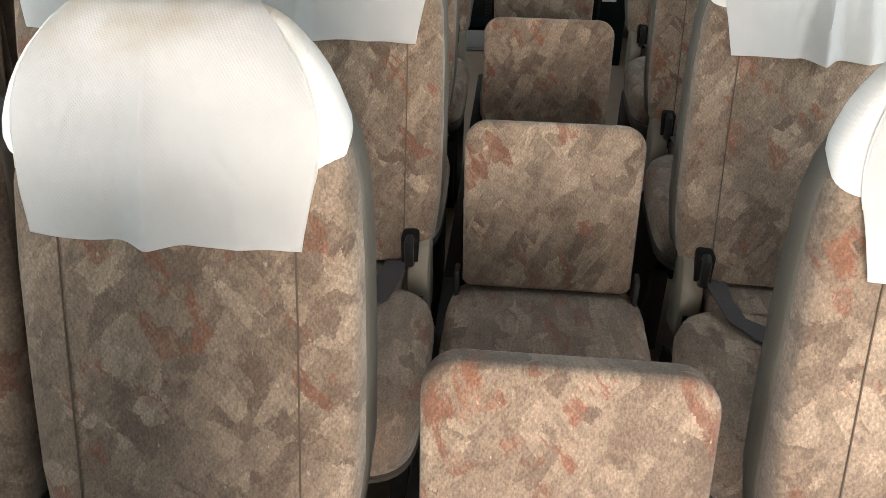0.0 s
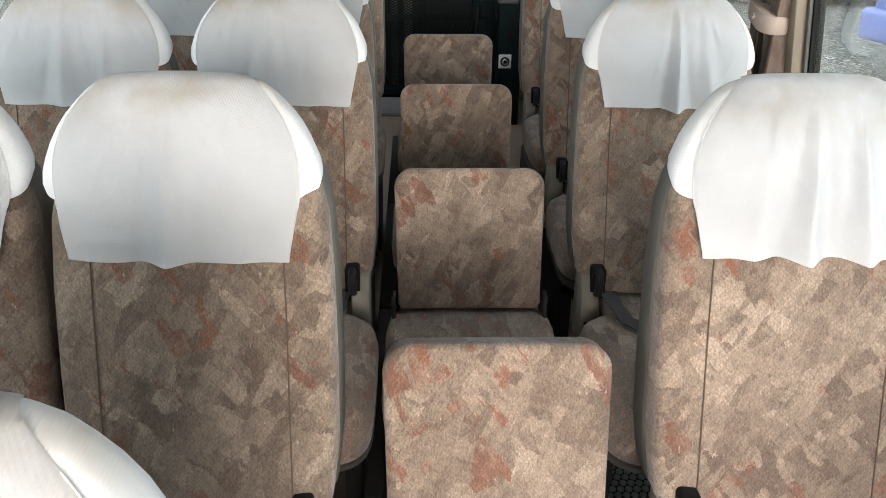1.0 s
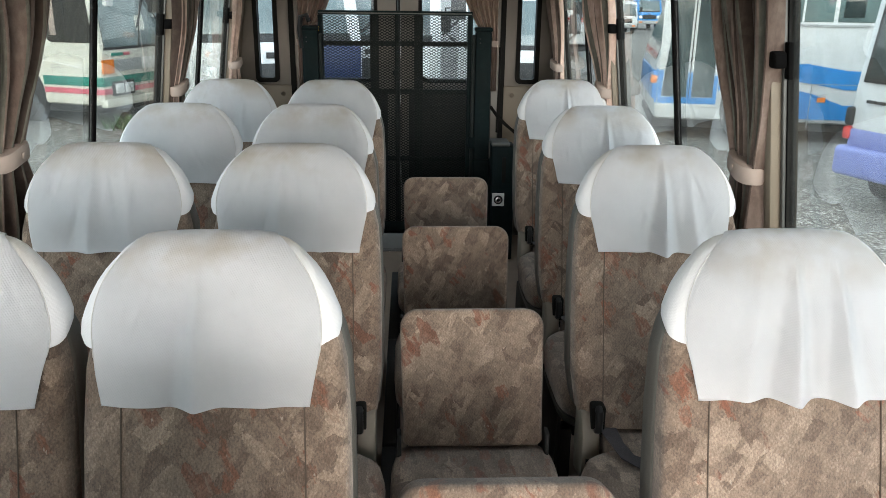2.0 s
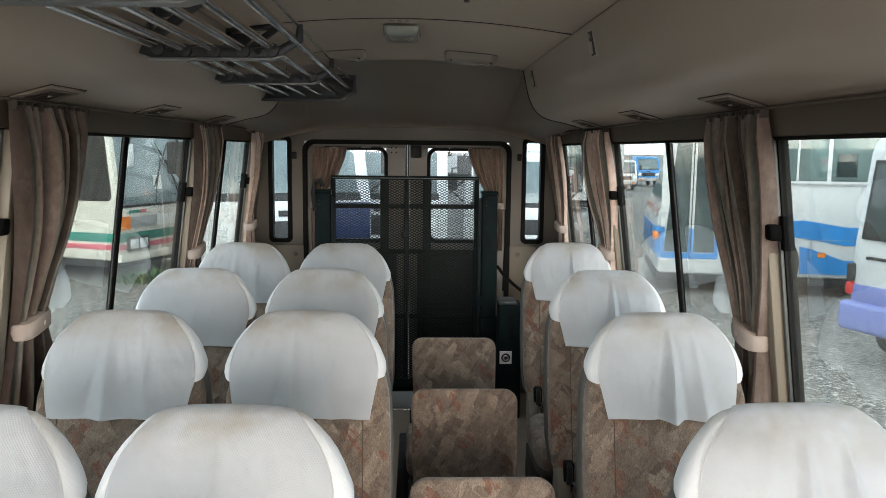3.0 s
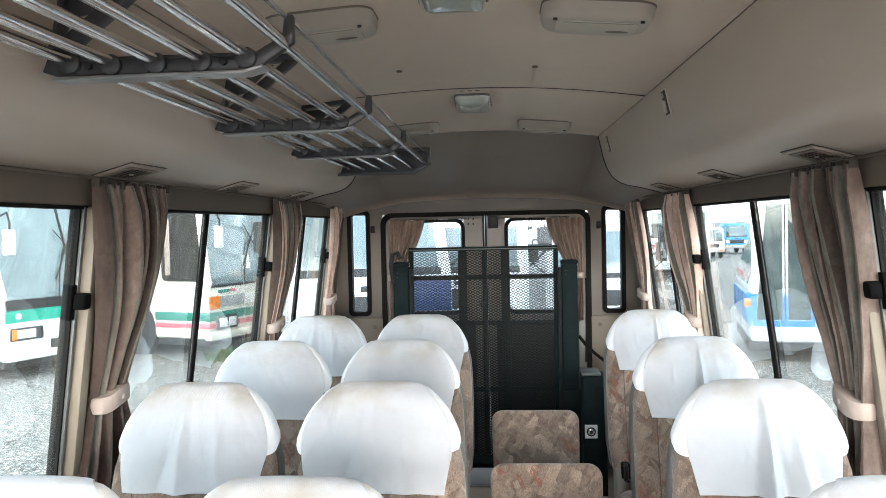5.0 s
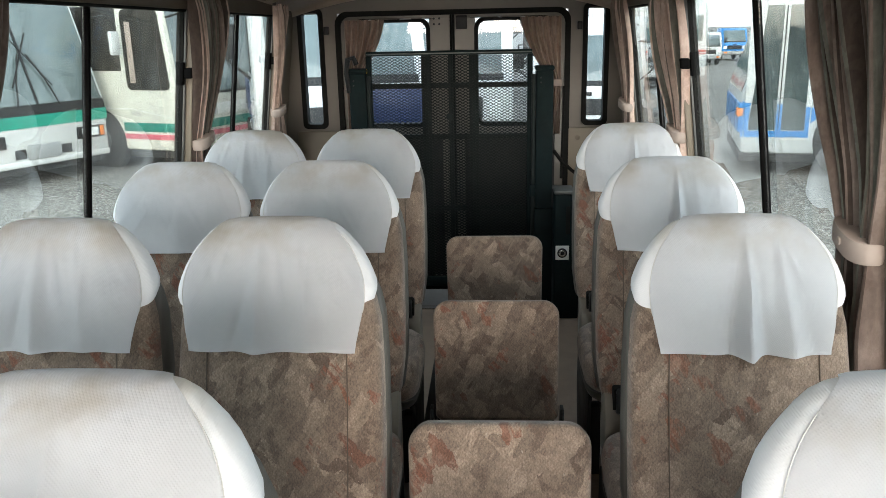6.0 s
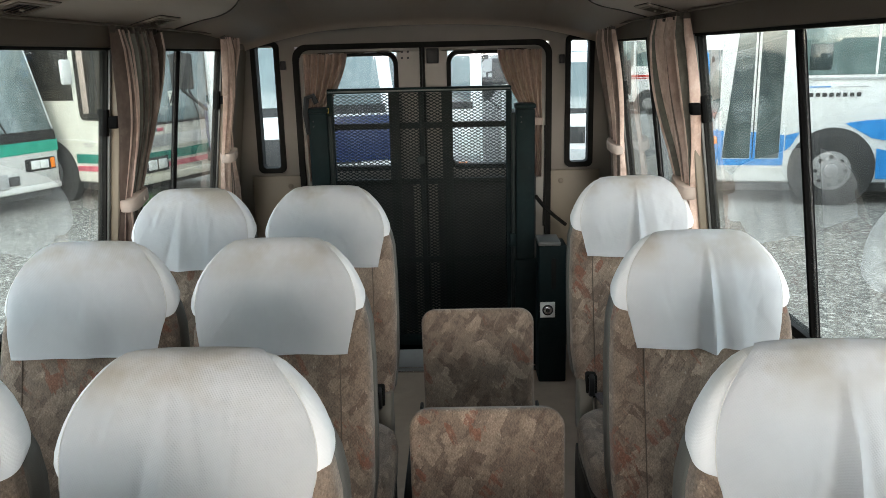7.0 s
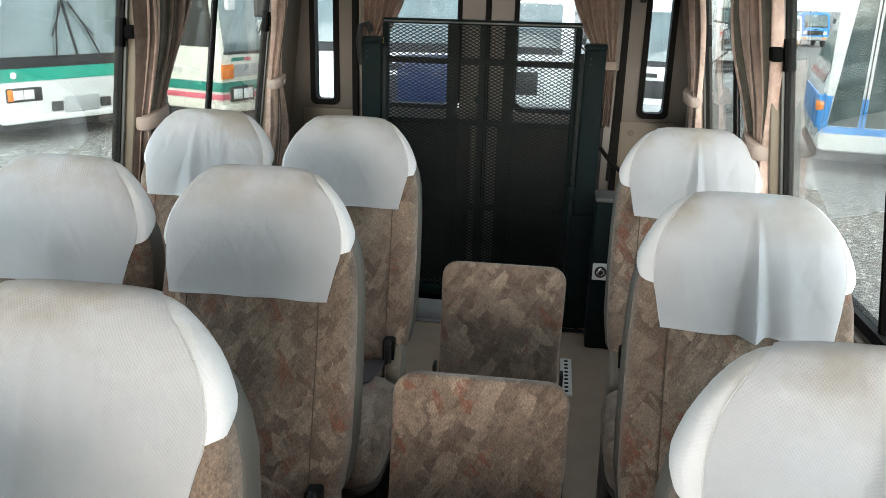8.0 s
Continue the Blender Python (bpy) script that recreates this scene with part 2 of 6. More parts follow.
def pane_glass(name, tint=(0.665, 0.705, 0.69), film=0.03):
    """Window glass: clear, with its mirror gloss and a thin film of dust."""
    m = Nodes(name)
    t = m.tree
    clear = m.add("ShaderNodeBsdfTransparent")
    clear.inputs[0].default_value = (*tint, 1)
    gloss = m.add("ShaderNodeBsdfGlossy", Roughness=0.02)
    dust = m.add("ShaderNodeBsdfDiffuse")
    dust.inputs[0].default_value = (0.62, 0.63, 0.6, 1)
    weight = m.add("ShaderNodeLayerWeight", Blend=0.5)
    steep = m.add("ShaderNodeMath")
    steep.operation = "POWER"
    steep.inputs[1].default_value = 3.2
    m.link(weight.outputs["Facing"], steep.inputs[0])
    fres = m.add("ShaderNodeMath")
    fres.operation = "MULTIPLY_ADD"
    fres.inputs[1].default_value, fres.inputs[2].default_value = 0.62, 0.04
    m.link(steep.outputs[0], fres.inputs[0])
    mix1 = m.add("ShaderNodeMixShader")
    mix2 = m.add("ShaderNodeMixShader")
    v = m.coords((1, 1, 0.25))
    streak = m.ramp(m.noise(v, 7.0, 5, 0.7), ((0.35, (film * 0.4,) * 3), (0.75, (film * 2.4,) * 3)))
    m.link(fres.outputs[0], mix1.inputs[0])
    m.link(clear.outputs[0], mix1.inputs[1])
    m.link(gloss.outputs[0], mix1.inputs[2])
    m.link(streak, mix2.inputs[0])
    m.link(mix1.outputs[0], mix2.inputs[1])
    m.link(dust.outputs[0], mix2.inputs[2])
    m.link(mix2.outputs[0], t.nodes["Material Output"].inputs["Surface"])
    return m.mat


def gravel(name):
    """Grey crushed stone: stones of two sizes, the shade between them put into the colour, and pale dust."""
    m = Nodes(name, rough=0.9, spec=0.3)
    v = m.coords(jitter=False)

    def stones(scale, tones):
        vo = m.add("ShaderNodeTexVoronoi", Scale=scale)
        m.link(v, vo.inputs["Vector"])
        sep = m.add("ShaderNodeSeparateColor")
        m.link(vo.outputs["Color"], sep.inputs[0])
        # colour falls off from each stone's middle, as shade between the stones
        gap_shade = m.ramp(vo.outputs["Distance"], ((0.30, (1,) * 3), (0.70, (0.30,) * 3)))
        return m.mix(1.0, m.ramp(sep.outputs[0], tones), gap_shade, "MULTIPLY"), sep, vo

    big, lot, cells = stones(22.0, ((0.0, (0.07, 0.068, 0.062)), (0.5, (0.275, 0.264, 0.242)), (1.0, (0.66, 0.635, 0.575))))
    small, _, grit = stones(48.0, ((0.0, (0.08, 0.077, 0.07)), (0.5, (0.285, 0.272, 0.247)), (1.0, (0.61, 0.585, 0.53))))
    base = m.mix(m.ramp(lot.outputs[1], ((0.40, (0,) * 3), (0.42, (1,) * 3))), big, small)
    base = m.mix(m.ramp(m.noise(v, 0.35, 5), ((0.4, (0,) * 3), (0.7, (0.35,) * 3))), base, (0.33, 0.31, 0.27))
    m.color(base)
    m.bump(cells.outputs["Distance"], -0.8, 0.025)
    m.bump(grit.outputs["Distance"], -0.5, 0.012)
    return m.mat


FABRIC = moquette("seat_moquette", 0.95)
COTTON = cotton("white_cotton")
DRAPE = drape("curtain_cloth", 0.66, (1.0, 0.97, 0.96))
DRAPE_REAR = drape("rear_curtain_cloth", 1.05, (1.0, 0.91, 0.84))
# dark and pale copies: print stripes, with shaded and lit folds put into the colour
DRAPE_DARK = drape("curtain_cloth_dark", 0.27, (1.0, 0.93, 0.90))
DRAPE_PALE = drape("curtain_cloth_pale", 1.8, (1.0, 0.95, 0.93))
DRAPE_GREEN = drape("curtain_cloth_green", 0.66, (0.75, 0.92, 0.90))
TIE = worn("tieback_cloth", (0.37, 0.305, 0.265), 0.9, spec=0.15, amount=0.15)
HEADLINER = worn("headliner_vinyl", (0.63, 0.518, 0.425), 0.72, spec=0.3, amount=0.05, scale=2.5, grain=420, bump=0.25, dirt_amount=0.05)
DUCT = worn("duct_vinyl", (0.51, 0.42, 0.343), 0.45, spec=0.5, amount=0.05, scale=2.0, grain=420, bump=0.2, dirt_amount=0.05)
TRIM = worn("wall_trim", (0.165, 0.137, 0.107), 0.6, spec=0.3, amount=0.1, scale=4, dirt_amount=0.1)
HEADER = worn("header_trim", (0.12, 0.094, 0.072), 0.6, spec=0.3, amount=0.12, scale=5)
REARWALL = worn("rear_wall_enamel", (0.152, 0.135, 0.112), 0.5, amount=0.08, scale=4, dirt_amount=0.12)
PILLAR = worn("pillar_trim", (0.195, 0.165, 0.122), 0.5, amount=0.08, scale=4)
BEIGE = worn("beige_plastic", (0.47, 0.42, 0.345), 0.5, amount=0.06, scale=8)
SPEAKER = worn("speaker_plastic", (0.42, 0.365, 0.305), 0.5, amount=0.05, scale=5, dirt_amount=0.06)
PALE = worn("pale_plastic", (0.58, 0.52, 0.45), 0.45, amount=0.05, scale=5, dirt_amount=0.06)
VINYL = worn("grey_vinyl", (0.090, 0.084, 0.072), 0.5, amount=0.12, scale=9, grain=500, bump=0.25)
BLACK = worn("black_plastic", (0.018, 0.018, 0.018), 0.38, amount=0.2, scale=9, dirt_amount=0.06, spec=0.22)
BARBLACK = worn("window_bar_black", (0.005, 0.005, 0.005), 0.85, amount=0.2, scale=9, dirt_amount=0.0, spec=0.04)
RUBBER = worn("black_rubber", (0.011, 0.011, 0.010), 0.75, amount=0.2, scale=9, dirt_amount=0.06, spec=0.12)
STEEL_DARK = worn("dark_frame_steel", (0.03, 0.03, 0.03), 0.5, metal=0.2, amount=0.2, scale=9, spec=0.22)
CHROME = worn("worn_chrome", (0.62, 0.62, 0.62), 0.22, metal=1.0, amount=0.08, scale=14, dirt_amount=0.0)
ALU = Nodes("polished_aluminium", (0.78, 0.765, 0.74), 0.17, 1.0).mat
RIBGREY = worn("worn_casting_edge", (0.30, 0.30, 0.30), 0.35, metal=0.6, amount=0.12, scale=14)
CASTING = worn("grey_casting", (0.055, 0.055, 0.057), 0.40, metal=0.25, amount=0.12, scale=14)
LIFT = worn("lift_paint", (0.0075, 0.014, 0.0145), 0.6, amount=0.25, scale=10, dirt_amount=0.06, spec=0.08)
MESHPAINT = worn("mesh_paint", (0.019, 0.023, 0.022), 0.6, amount=0.2, scale=10, spec=0.08)
BELT = worn("belt_webbing", (0.055, 0.05, 0.055), 0.5, amount=0.15, scale=30, grain=900, bump=0.4)
COVERPLASTIC = worn("end_cover_plastic", (0.46, 0.375, 0.31), 0.5, amount=0.06, scale=6)
COVERPANEL = worn("end_cover_panel", (0.22, 0.172, 0.142), 0.55, amount=0.08, scale=6)
BRACKETBEIGE = worn("bracket_plastic", (0.21, 0.19, 0.155), 0.5, amount=0.08, scale=8)
SEAM = worn("seam_thread", (0.09, 0.068, 0.052), 0.9, amount=0.1)
PIPING = worn("cover_hem", (0.66, 0.65, 0.62), 0.9, amount=0.05)
FLOORING = worn("floor_vinyl", (0.34, 0.263, 0.205), 0.5, amount=0.15, scale=7, dirt_amount=0.22)
BEAD = worn("brown_bead", (0.055, 0.042, 0.033), 0.7, amount=0.1)
DARKGAP = worn("dark_gap", (0.02, 0.018, 0.016), 0.8, amount=0.1)
LABEL = worn("label_white", (0.75, 0.75, 0.73), 0.5, amount=0.04)
RED = worn("lamp_red", (0.45, 0.02, 0.015), 0.2, amount=0.1)
AMBER = worn("lamp_amber", (0.75, 0.20, 0.02), 0.2, amount=0.1)
YELLOW = worn("hazard_yellow", (0.62, 0.45, 0.03), 0.5, amount=0.1)
GLASS = pane_glass("window_glass")
GLASS_CLEAR = pane_glass("rear_glass", (0.60, 0.65, 0.66), 0.012)
GRAVEL = gravel("gravel_stone")
WHITE_PAINT = worn("white_paint", (0.62, 0.63, 0.62), 0.28, amount=0.04, scale=1.2, grain=60, bump=0.03, dirt=(0.35, 0.32, 0.27), dirt_amount=0.22)
CREAM_PAINT = worn("cream_paint", (0.60, 0.59, 0.52), 0.32, amount=0.05, scale=1.2, grain=60, bump=0.03, dirt=(0.35, 0.32, 0.25), dirt_amount=0.25)
GREEN_PAINT = worn("green_paint", (0.012, 0.30, 0.21), 0.32, amount=0.06, scale=2, grain=60, bump=0.03)
TEAL_PAINT = worn("teal_stripe", (0.01, 0.20, 0.15), 0.35, amount=0.06, scale=2, grain=60, bump=0.03)
PINK_PAINT = worn("pink_stripe", (0.60, 0.13, 0.17), 0.35, amount=0.06, scale=2, grain=60, bump=0.03)
BLUE_PAINT = worn("blue_paint", (0.015, 0.22, 0.56), 0.3, amount=0.06, scale=2, grain=60, bump=0.03)
NAVY_PAINT = worn("navy_paint", (0.015, 0.04, 0.13), 0.3, amount=0.06, scale=2, grain=60, bump=0.03)
VIOLET_PAINT = worn("violet_blue_paint", (0.16, 0.20, 0.48), 0.3, amount=0.06, scale=2, grain=60, bump=0.03)
CARGLASS = worn("vehicle_glass", (0.02, 0.032, 0.032), 0.06, spec=0.4, amount=0.3, scale=1.5, grain=20, bump=0.0, dirt=(0.2, 0.22, 0.21), dirt_amount=0.2)
SIDEGLASS = worn("dark_side_glass", (0.030, 0.028, 0.024), 0.10, spec=0.35, amount=0.4, scale=0.9, grain=20, bump=0.0, dirt=(0.09, 0.075, 0.055), dirt_amount=0.5)
SCREENGLASS = worn("windscreen_glass", (0.12, 0.155, 0.155), 0.05, spec=0.7, amount=0.35, scale=1.1, grain=20, bump=0.0, dirt=(0.35, 0.38, 0.37), dirt_amount=0.35)
TYRE = worn("tyre_rubber", (0.017, 0.017, 0.017), 0.8, amount=0.2, dirt_amount=0.3)
RIM = worn("wheel_rim", (0.25, 0.245, 0.24), 0.5, metal=0.2, amount=0.15, dirt_amount=0.4)
GREYPLASTIC = worn("grey_plastic", (0.33, 0.34, 0.34), 0.5, amount=0.1)
CHASSIS = worn("chassis_black", (0.02, 0.02, 0.02), 0.7, amount=0.2)
LENS = Nodes("headlamp_lens", (0.72, 0.75, 0.74), 0.08, 0.0, 0.8).mat
LEAF = worn("weed_green", (0.05, 0.11, 0.03), 0.7, amount=0.4)

lampglass = Nodes("lamp_lens", (0.66, 0.68, 0.58), 0.16, 0.0, 0.7)
lampglass.bsdf.inputs["Coat Weight"].default_value = 1.0
lampglass.bsdf.inputs["Coat Roughness"].default_value = 0.03
lampglass.bsdf.inputs["Coat IOR"].default_value = 1.9
LAMPLENS = lampglass.mat


# ---- mesh builders ----
def put(name, bm, mat, parent=None, label="", sharp=40):
    me = bpy.data.meshes.new(name)
    if isinstance(bm, tuple):
        me.from_pydata(*bm)
        me.update()
    else:
        bmesh.ops.recalc_face_normals(bm, faces=bm.faces[:])
        bm.to_mesh(me)
        bm.free()
    me.shade_smooth()
    me.set_sharp_from_angle(angle=radians(sharp))
    me.materials.append(mat)
    ob = new(name, me)
    if parent is not None:
        ob.parent = parent
    if label:
        ob["label"] = label
    return ob


def part(name, bm, mat, parent, label="", sharp=40):
    return put(name, bm, mat, parent, label, sharp)


def thing(name, label, category, group="", at=(0, 0, 0), turn=0, kind=""):
    ob = new(name)
    ob.empty_display_size = 0.05
    ob.matrix_basis = pose(*at, 0, 0, turn)
    return tagged(ob, label, category, group, kind)


def rbox(x0, x1, y0, y1, z0, z1, r=0.004, seg=2, bm=None):
    """A box with rounded edges, added to bm."""
    own = bmesh.new()
    bmesh.ops.create_cube(own, size=1)
    for v in own.verts:
        v.co = Vector(((x0 + x1) / 2 + v.co.x * (x1 - x0), (y0 + y1) / 2 + v.co.y * (y1 - y0), (z0 + z1) / 2 + v.co.z * (z1 - z0)))
    r = min(r, 0.45 * min(x1 - x0, y1 - y0, z1 - z0))
    if r > 0:
        bmesh.ops.bevel(own, geom=own.edges[:], offset=r, segments=seg, profile=0.5, affect="EDGES")
    return merge(bm, own)


def merge(bm, own):
    if bm is None:
        return own
    me = bpy.data.meshes.new("scratch")
    own.to_mesh(me)
    own.free()
    bm.from_mesh(me)
    bpy.data.meshes.remove(me)
    return bm


def moved(bm, m):
    bmesh.ops.transform(bm, matrix=m, verts=bm.verts[:])
    return bm


def loft(rings, closed=True, caps=True, bm=None):
    """Skin a row of rings (lists of points of one length)."""
    bm = bm or bmesh.new()
    rows = [[bm.verts.new(p) for p in ring] for ring in rings]
    n = len(rows[0])
    for a, b in zip(rows, rows[1:]):
        for i in range(n if closed else n - 1):
            j = (i + 1) % n
            bm.faces.new((a[i], a[j], b[j], b[i]))
    if caps and closed:
        bm.faces.new(rows[0][::-1])
        bm.faces.new(rows[-1])
    return bm


def sweep(points, r, n=10, bm=None, flat=1.0):
    """A tube along a line of points. flat: its height over its width."""
    pts = [Vector(p) for p in points]
    rings = []
    up = None
    for i, p in enumerate(pts):
        d = (pts[min(i + 1, len(pts) - 1)] - pts[max(i - 1, 0)]).normalized()
        if up is None:
            up = Vector((0, 0, 1)) if abs(d.z) < 0.9 else Vector((0, 1, 0))
        side = d.cross(up).normalized()
        up = side.cross(d).normalized()
        rings.append([p + side * math.cos(2 * math.pi * k / n) * r + up * math.sin(2 * math.pi * k / n) * r * flat for k in range(n)])
    return loft(rings, bm=bm)


def prism(outline, axis, a, b, r=0.0, bm=None):
    """An outline of (u, v) points drawn out from a to b along an axis; u, v are the other two axes in order."""
    own = bmesh.new()

    def at(u, v, w):
        return {"x": (w, u, v), "y": (u, w, v), "z": (u, v, w)}[axis]

    lo = [own.verts.new(at(u, v, a)) for u, v in outline]
    hi = [own.verts.new(at(u, v, b)) for u, v in outline]
    own.faces.new(lo[::-1])
    own.faces.new(hi)
    n = len(lo)
    for i in range(n):
        own.faces.new((lo[i], lo[(i + 1) % n], hi[(i + 1) % n], hi[i]))
    bmesh.ops.recalc_face_normals(own, faces=own.faces[:])
    if r > 0:
        bmesh.ops.bevel(own, geom=own.edges[:], offset=r, segments=2, profile=0.5, affect="EDGES")
    return merge(bm, own)


def round_rect(x0, x1, y0, y1, r, n=5):
    pts = []
    for cx, cy, a0 in ((x1 - r, y0 + r, -90), (x1 - r, y1 - r, 0), (x0 + r, y1 - r, 90), (x0 + r, y0 + r, 180)):
        for k in range(n + 1):
            a = radians(a0 + 90 * k / n)
            pts.append((cx + r * math.cos(a), cy + r * math.sin(a)))
    return pts


def ring_frame(outer, inner, axis, a, b, bm=None):
    """A frame between two outlines of one length, drawn out from a to b along an axis."""
    bm = bm or bmesh.new()

    def at(u, v, w):
        return {"x": (w, u, v), "y": (u, w, v), "z": (u, v, w)}[axis]

    n = len(outer)
    rings = [[bm.verts.new(at(u, v, w)) for u, v in line] for line, w in ((outer, a), (outer, b), (inner, b), (inner, a))]
    for k in range(4):
        p, q = rings[k], rings[(k + 1) % 4]
        for i in range(n):
            j = (i + 1) % n
            bm.faces.new((p[i], p[j], q[j], q[i]))
    return bm


def disc(cx, cy, cz, r, depth, axis="y", n=20, bev=0.0, bm=None):
    out = [(r * math.cos(2 * math.pi * k / n), r * math.sin(2 * math.pi * k / n)) for k in range(n)]
    c = {"x": (cy, cz, cx), "y": (cx, cz, cy), "z": (cx, cy, cz)}[axis]
    return prism([(c[0] + u, c[1] + v) for u, v in out], axis, c[2] - depth / 2, c[2] + depth / 2, bev, bm)


def oval(cx, cy, z, wx, wy, e, n=36):
    """A rounded-box ring; e: 2 an ellipse, more is squarer."""
    pts = []
    for k in range(n):
        a = 2 * math.pi * k / n
        c, s = math.cos(a), math.sin(a)
        pts.append((cx + wx * math.copysign(abs(c) ** (2 / e), c), cy + wy * math.copysign(abs(s) ** (2 / e), s), z))
    return pts


GREYFRAME = worn("frame_grey", (0.10, 0.105, 0.10), 0.45, metal=0.3, amount=0.1)
# ---- the bus: shell ----
SILL, TOP = 0.87, 1.605          # window opening, heights over the floor
WINDOWS = ((-2.10, -0.62), (-0.45, 1.07), (1.24, 2.61), (2.78, 3.82))
FRONT, REAR = -2.30, 4.25


def lean(z):
    """Half width between the side windows at a height: the walls lean inwards."""
    return 0.92 - 0.13 * (z - 1.38)


def lean_box(side, y0, y1, z0, z1, d0, d1, bm=None, r=0.0):
    """A bar that follows the leaning side wall; d0 to d1: its depth outwards from the glass line."""
    own = bmesh.new()
    v = [own.verts.new((side * (lean(z) + d), y, z)) for z in (z0, z1) for d in (d0, d1) for y in (y0, y1)]
    for f in ((0, 1, 3, 2), (4, 6, 7, 5), (0, 4, 5, 1), (2, 3, 7, 6), (0, 2, 6, 4), (1, 5, 7, 3)):
        own.faces.new([v[i] for i in f])
    bmesh.ops.recalc_face_normals(own, faces=own.faces[:])
    if r > 0:
        bmesh.ops.bevel(own, geom=own.edges[:], offset=r, segments=2, profile=0.5, affect="EDGES")
    return merge(bm, own)


floor = put("floor", rbox(-1.02, 1.02, FRONT, 4.34, -0.08, 0.0, 0.0), FLOORING)
tagged(floor, "worn brown vinyl floor of the minibus", "floor", kind="structure")

for side, name in ((-1, "wall_left"), (1, "wall_right")):
    bm = lean_box(side, FRONT, 4.33, 0.0, SILL, -0.012, 0.045)
    lean_box(side, FRONT, 4.33, TOP, 2.06, 0.0, 0.06, bm)
    edges = [FRONT] + [y for w in WINDOWS for y in w] + [4.33]
    for y0, y1 in zip(edges[::2], edges[1::2]):
        lean_box(side, y0, y1, SILL, TOP, -0.006, 0.024, bm)
    wall = put(name, bm, TRIM)
    tagged(wall, "taupe trimmed side wall with leaning window pillars", "wall", kind="structure")
    head = put("trim", lean_box(side, FRONT, 4.16, TOP, 1.668, -0.016, -0.002, r=0.004), HEADER)
    tagged(head, "dark brown trim rail above the side windows", "trim", kind="structure")
    sill = put("trim", lean_box(side, FRONT, 4.16, SILL - 0.05, SILL - 0.002, -0.034, -0.013, r=0.006), TRIM)
    tagged(sill, "taupe window sill trim", "trim", kind="structure")
    for y0, y1 in ((1.105, 1.235), (2.655, 2.775), (3.865, 3.95)):
        cap = put("trim", lean_box(side, y0, y1, SILL, TOP - 0.004, -0.022, -0.007, r=0.006), PILLAR)
        tagged(cap, "cream plastic cover of a window pillar", "trim", kind="structure")

for side in (-1, 1):
    for k, (y0, y1) in enumerate(WINDOWS):
        mid = {0: -1.36, 1: 0.31, 2: 1.885, 3: 3.25}[k]
        win = thing("window_%d" % (k + 1 if side < 0 else k + 11), "sliding side window with two panes in a black frame", "window", kind="structure")
        bm = lean_box(side, y0, y1, TOP - 0.009, TOP - 0.001, -0.010, 0.022)
        lean_box(side, y0, y1, SILL + 0.001, SILL + 0.028, -0.010, 0.022, bm)
        lean_box(side, y1 - 0.020, y1 - 0.006, SILL + 0.028, TOP - 0.009, -0.003, 0.022, bm)
        lean_box(side, y0 + 0.001, y0 + 0.020, SILL + 0.028, TOP - 0.009, -0.012, 0.022, bm)
        part("frame", bm, RUBBER, win)
        part("channel", lean_box(side, y1 - 0.016, y1 - 0.004, SILL, TOP - 0.004, -0.012, -0.0035, r=0.002), GREYFRAME, win, "dark grey metal edge channel")
        part("pillar_edge", lean_box(side, y1 - 0.003, y1 + 0.034, SILL, TOP - 0.004, -0.036, -0.007, r=0.005), PILLAR, win, "cream edge strip")
        part("bar", lean_box(side, mid - 0.007, mid + 0.007, SILL + 0.028, TOP - 0.009, -0.004, 0.018, r=0.003), BARBLACK, win, "black upright bar between the panes")
        for p0, p1, d in ((y0 + 0.02, mid + 0.02, 0.016), (mid - 0.02, y1 - 0.02, 0.004)):
            g = part("pane", lean_box(side, p0, p1, SILL + 0.028, TOP - 0.009, d, d + 0.004), GLASS, win)
            g.visible_shadow = False
        latch = part("latch", lean_box(side, y1 - 0.040, y1 - 0.0175, 1.338, 1.420, -0.012, -0.0005, r=0.003), BARBLACK, win, "black plastic window latch")
        part("block", lean_box(side, y1 - 0.036, y1 - 0.0045, 1.362, 1.400, -0.044, -0.0125, r=0.006), BARBLACK, latch)
        part("grip", lean_box(side, y1 - 0.0385, y1 - 0.0365, 1.368, 1.394, -0.041, -0.020, r=0.001), BARBLACK, latch)


# ---- ceiling ----
def crown(x):
    return 2.0 - 0.045 * (x / 0.575) ** 2


DUCTLINE = ((0.5765, 1.9545), (0.588, 1.905), (0.603, 1.840), (0.628, 1.780), (0.662, 1.742), (0.708, 1.720), (0.780, 1.704), (0.850, 1.685), (0.878, 1.676))


def smooth_line(pts, n=4):
    """Catmull-Rom through the points."""
    out = []
    for i in range(len(pts) - 1):
        p = [Vector(pts[max(0, min(len(pts) - 1, i + k))]) for k in (-1, 0, 1, 2)]
        for s in range(n):
            t = s / n
            out.append(0.5 * (2 * p[1] + (p[2] - p[0]) * t + (2 * p[0] - 5 * p[1] + 4 * p[2] - p[3]) * t ** 2 + (3 * p[1] - p[0] - 3 * p[2] + p[3]) * t ** 3))
    out.append(Vector(pts[-1]))
    return [tuple(v) for v in out]


duct_curve = smooth_line(DUCTLINE)
SEAMS = (FRONT, 0.42, 1.955, 3.19)
bm = bmesh.new()
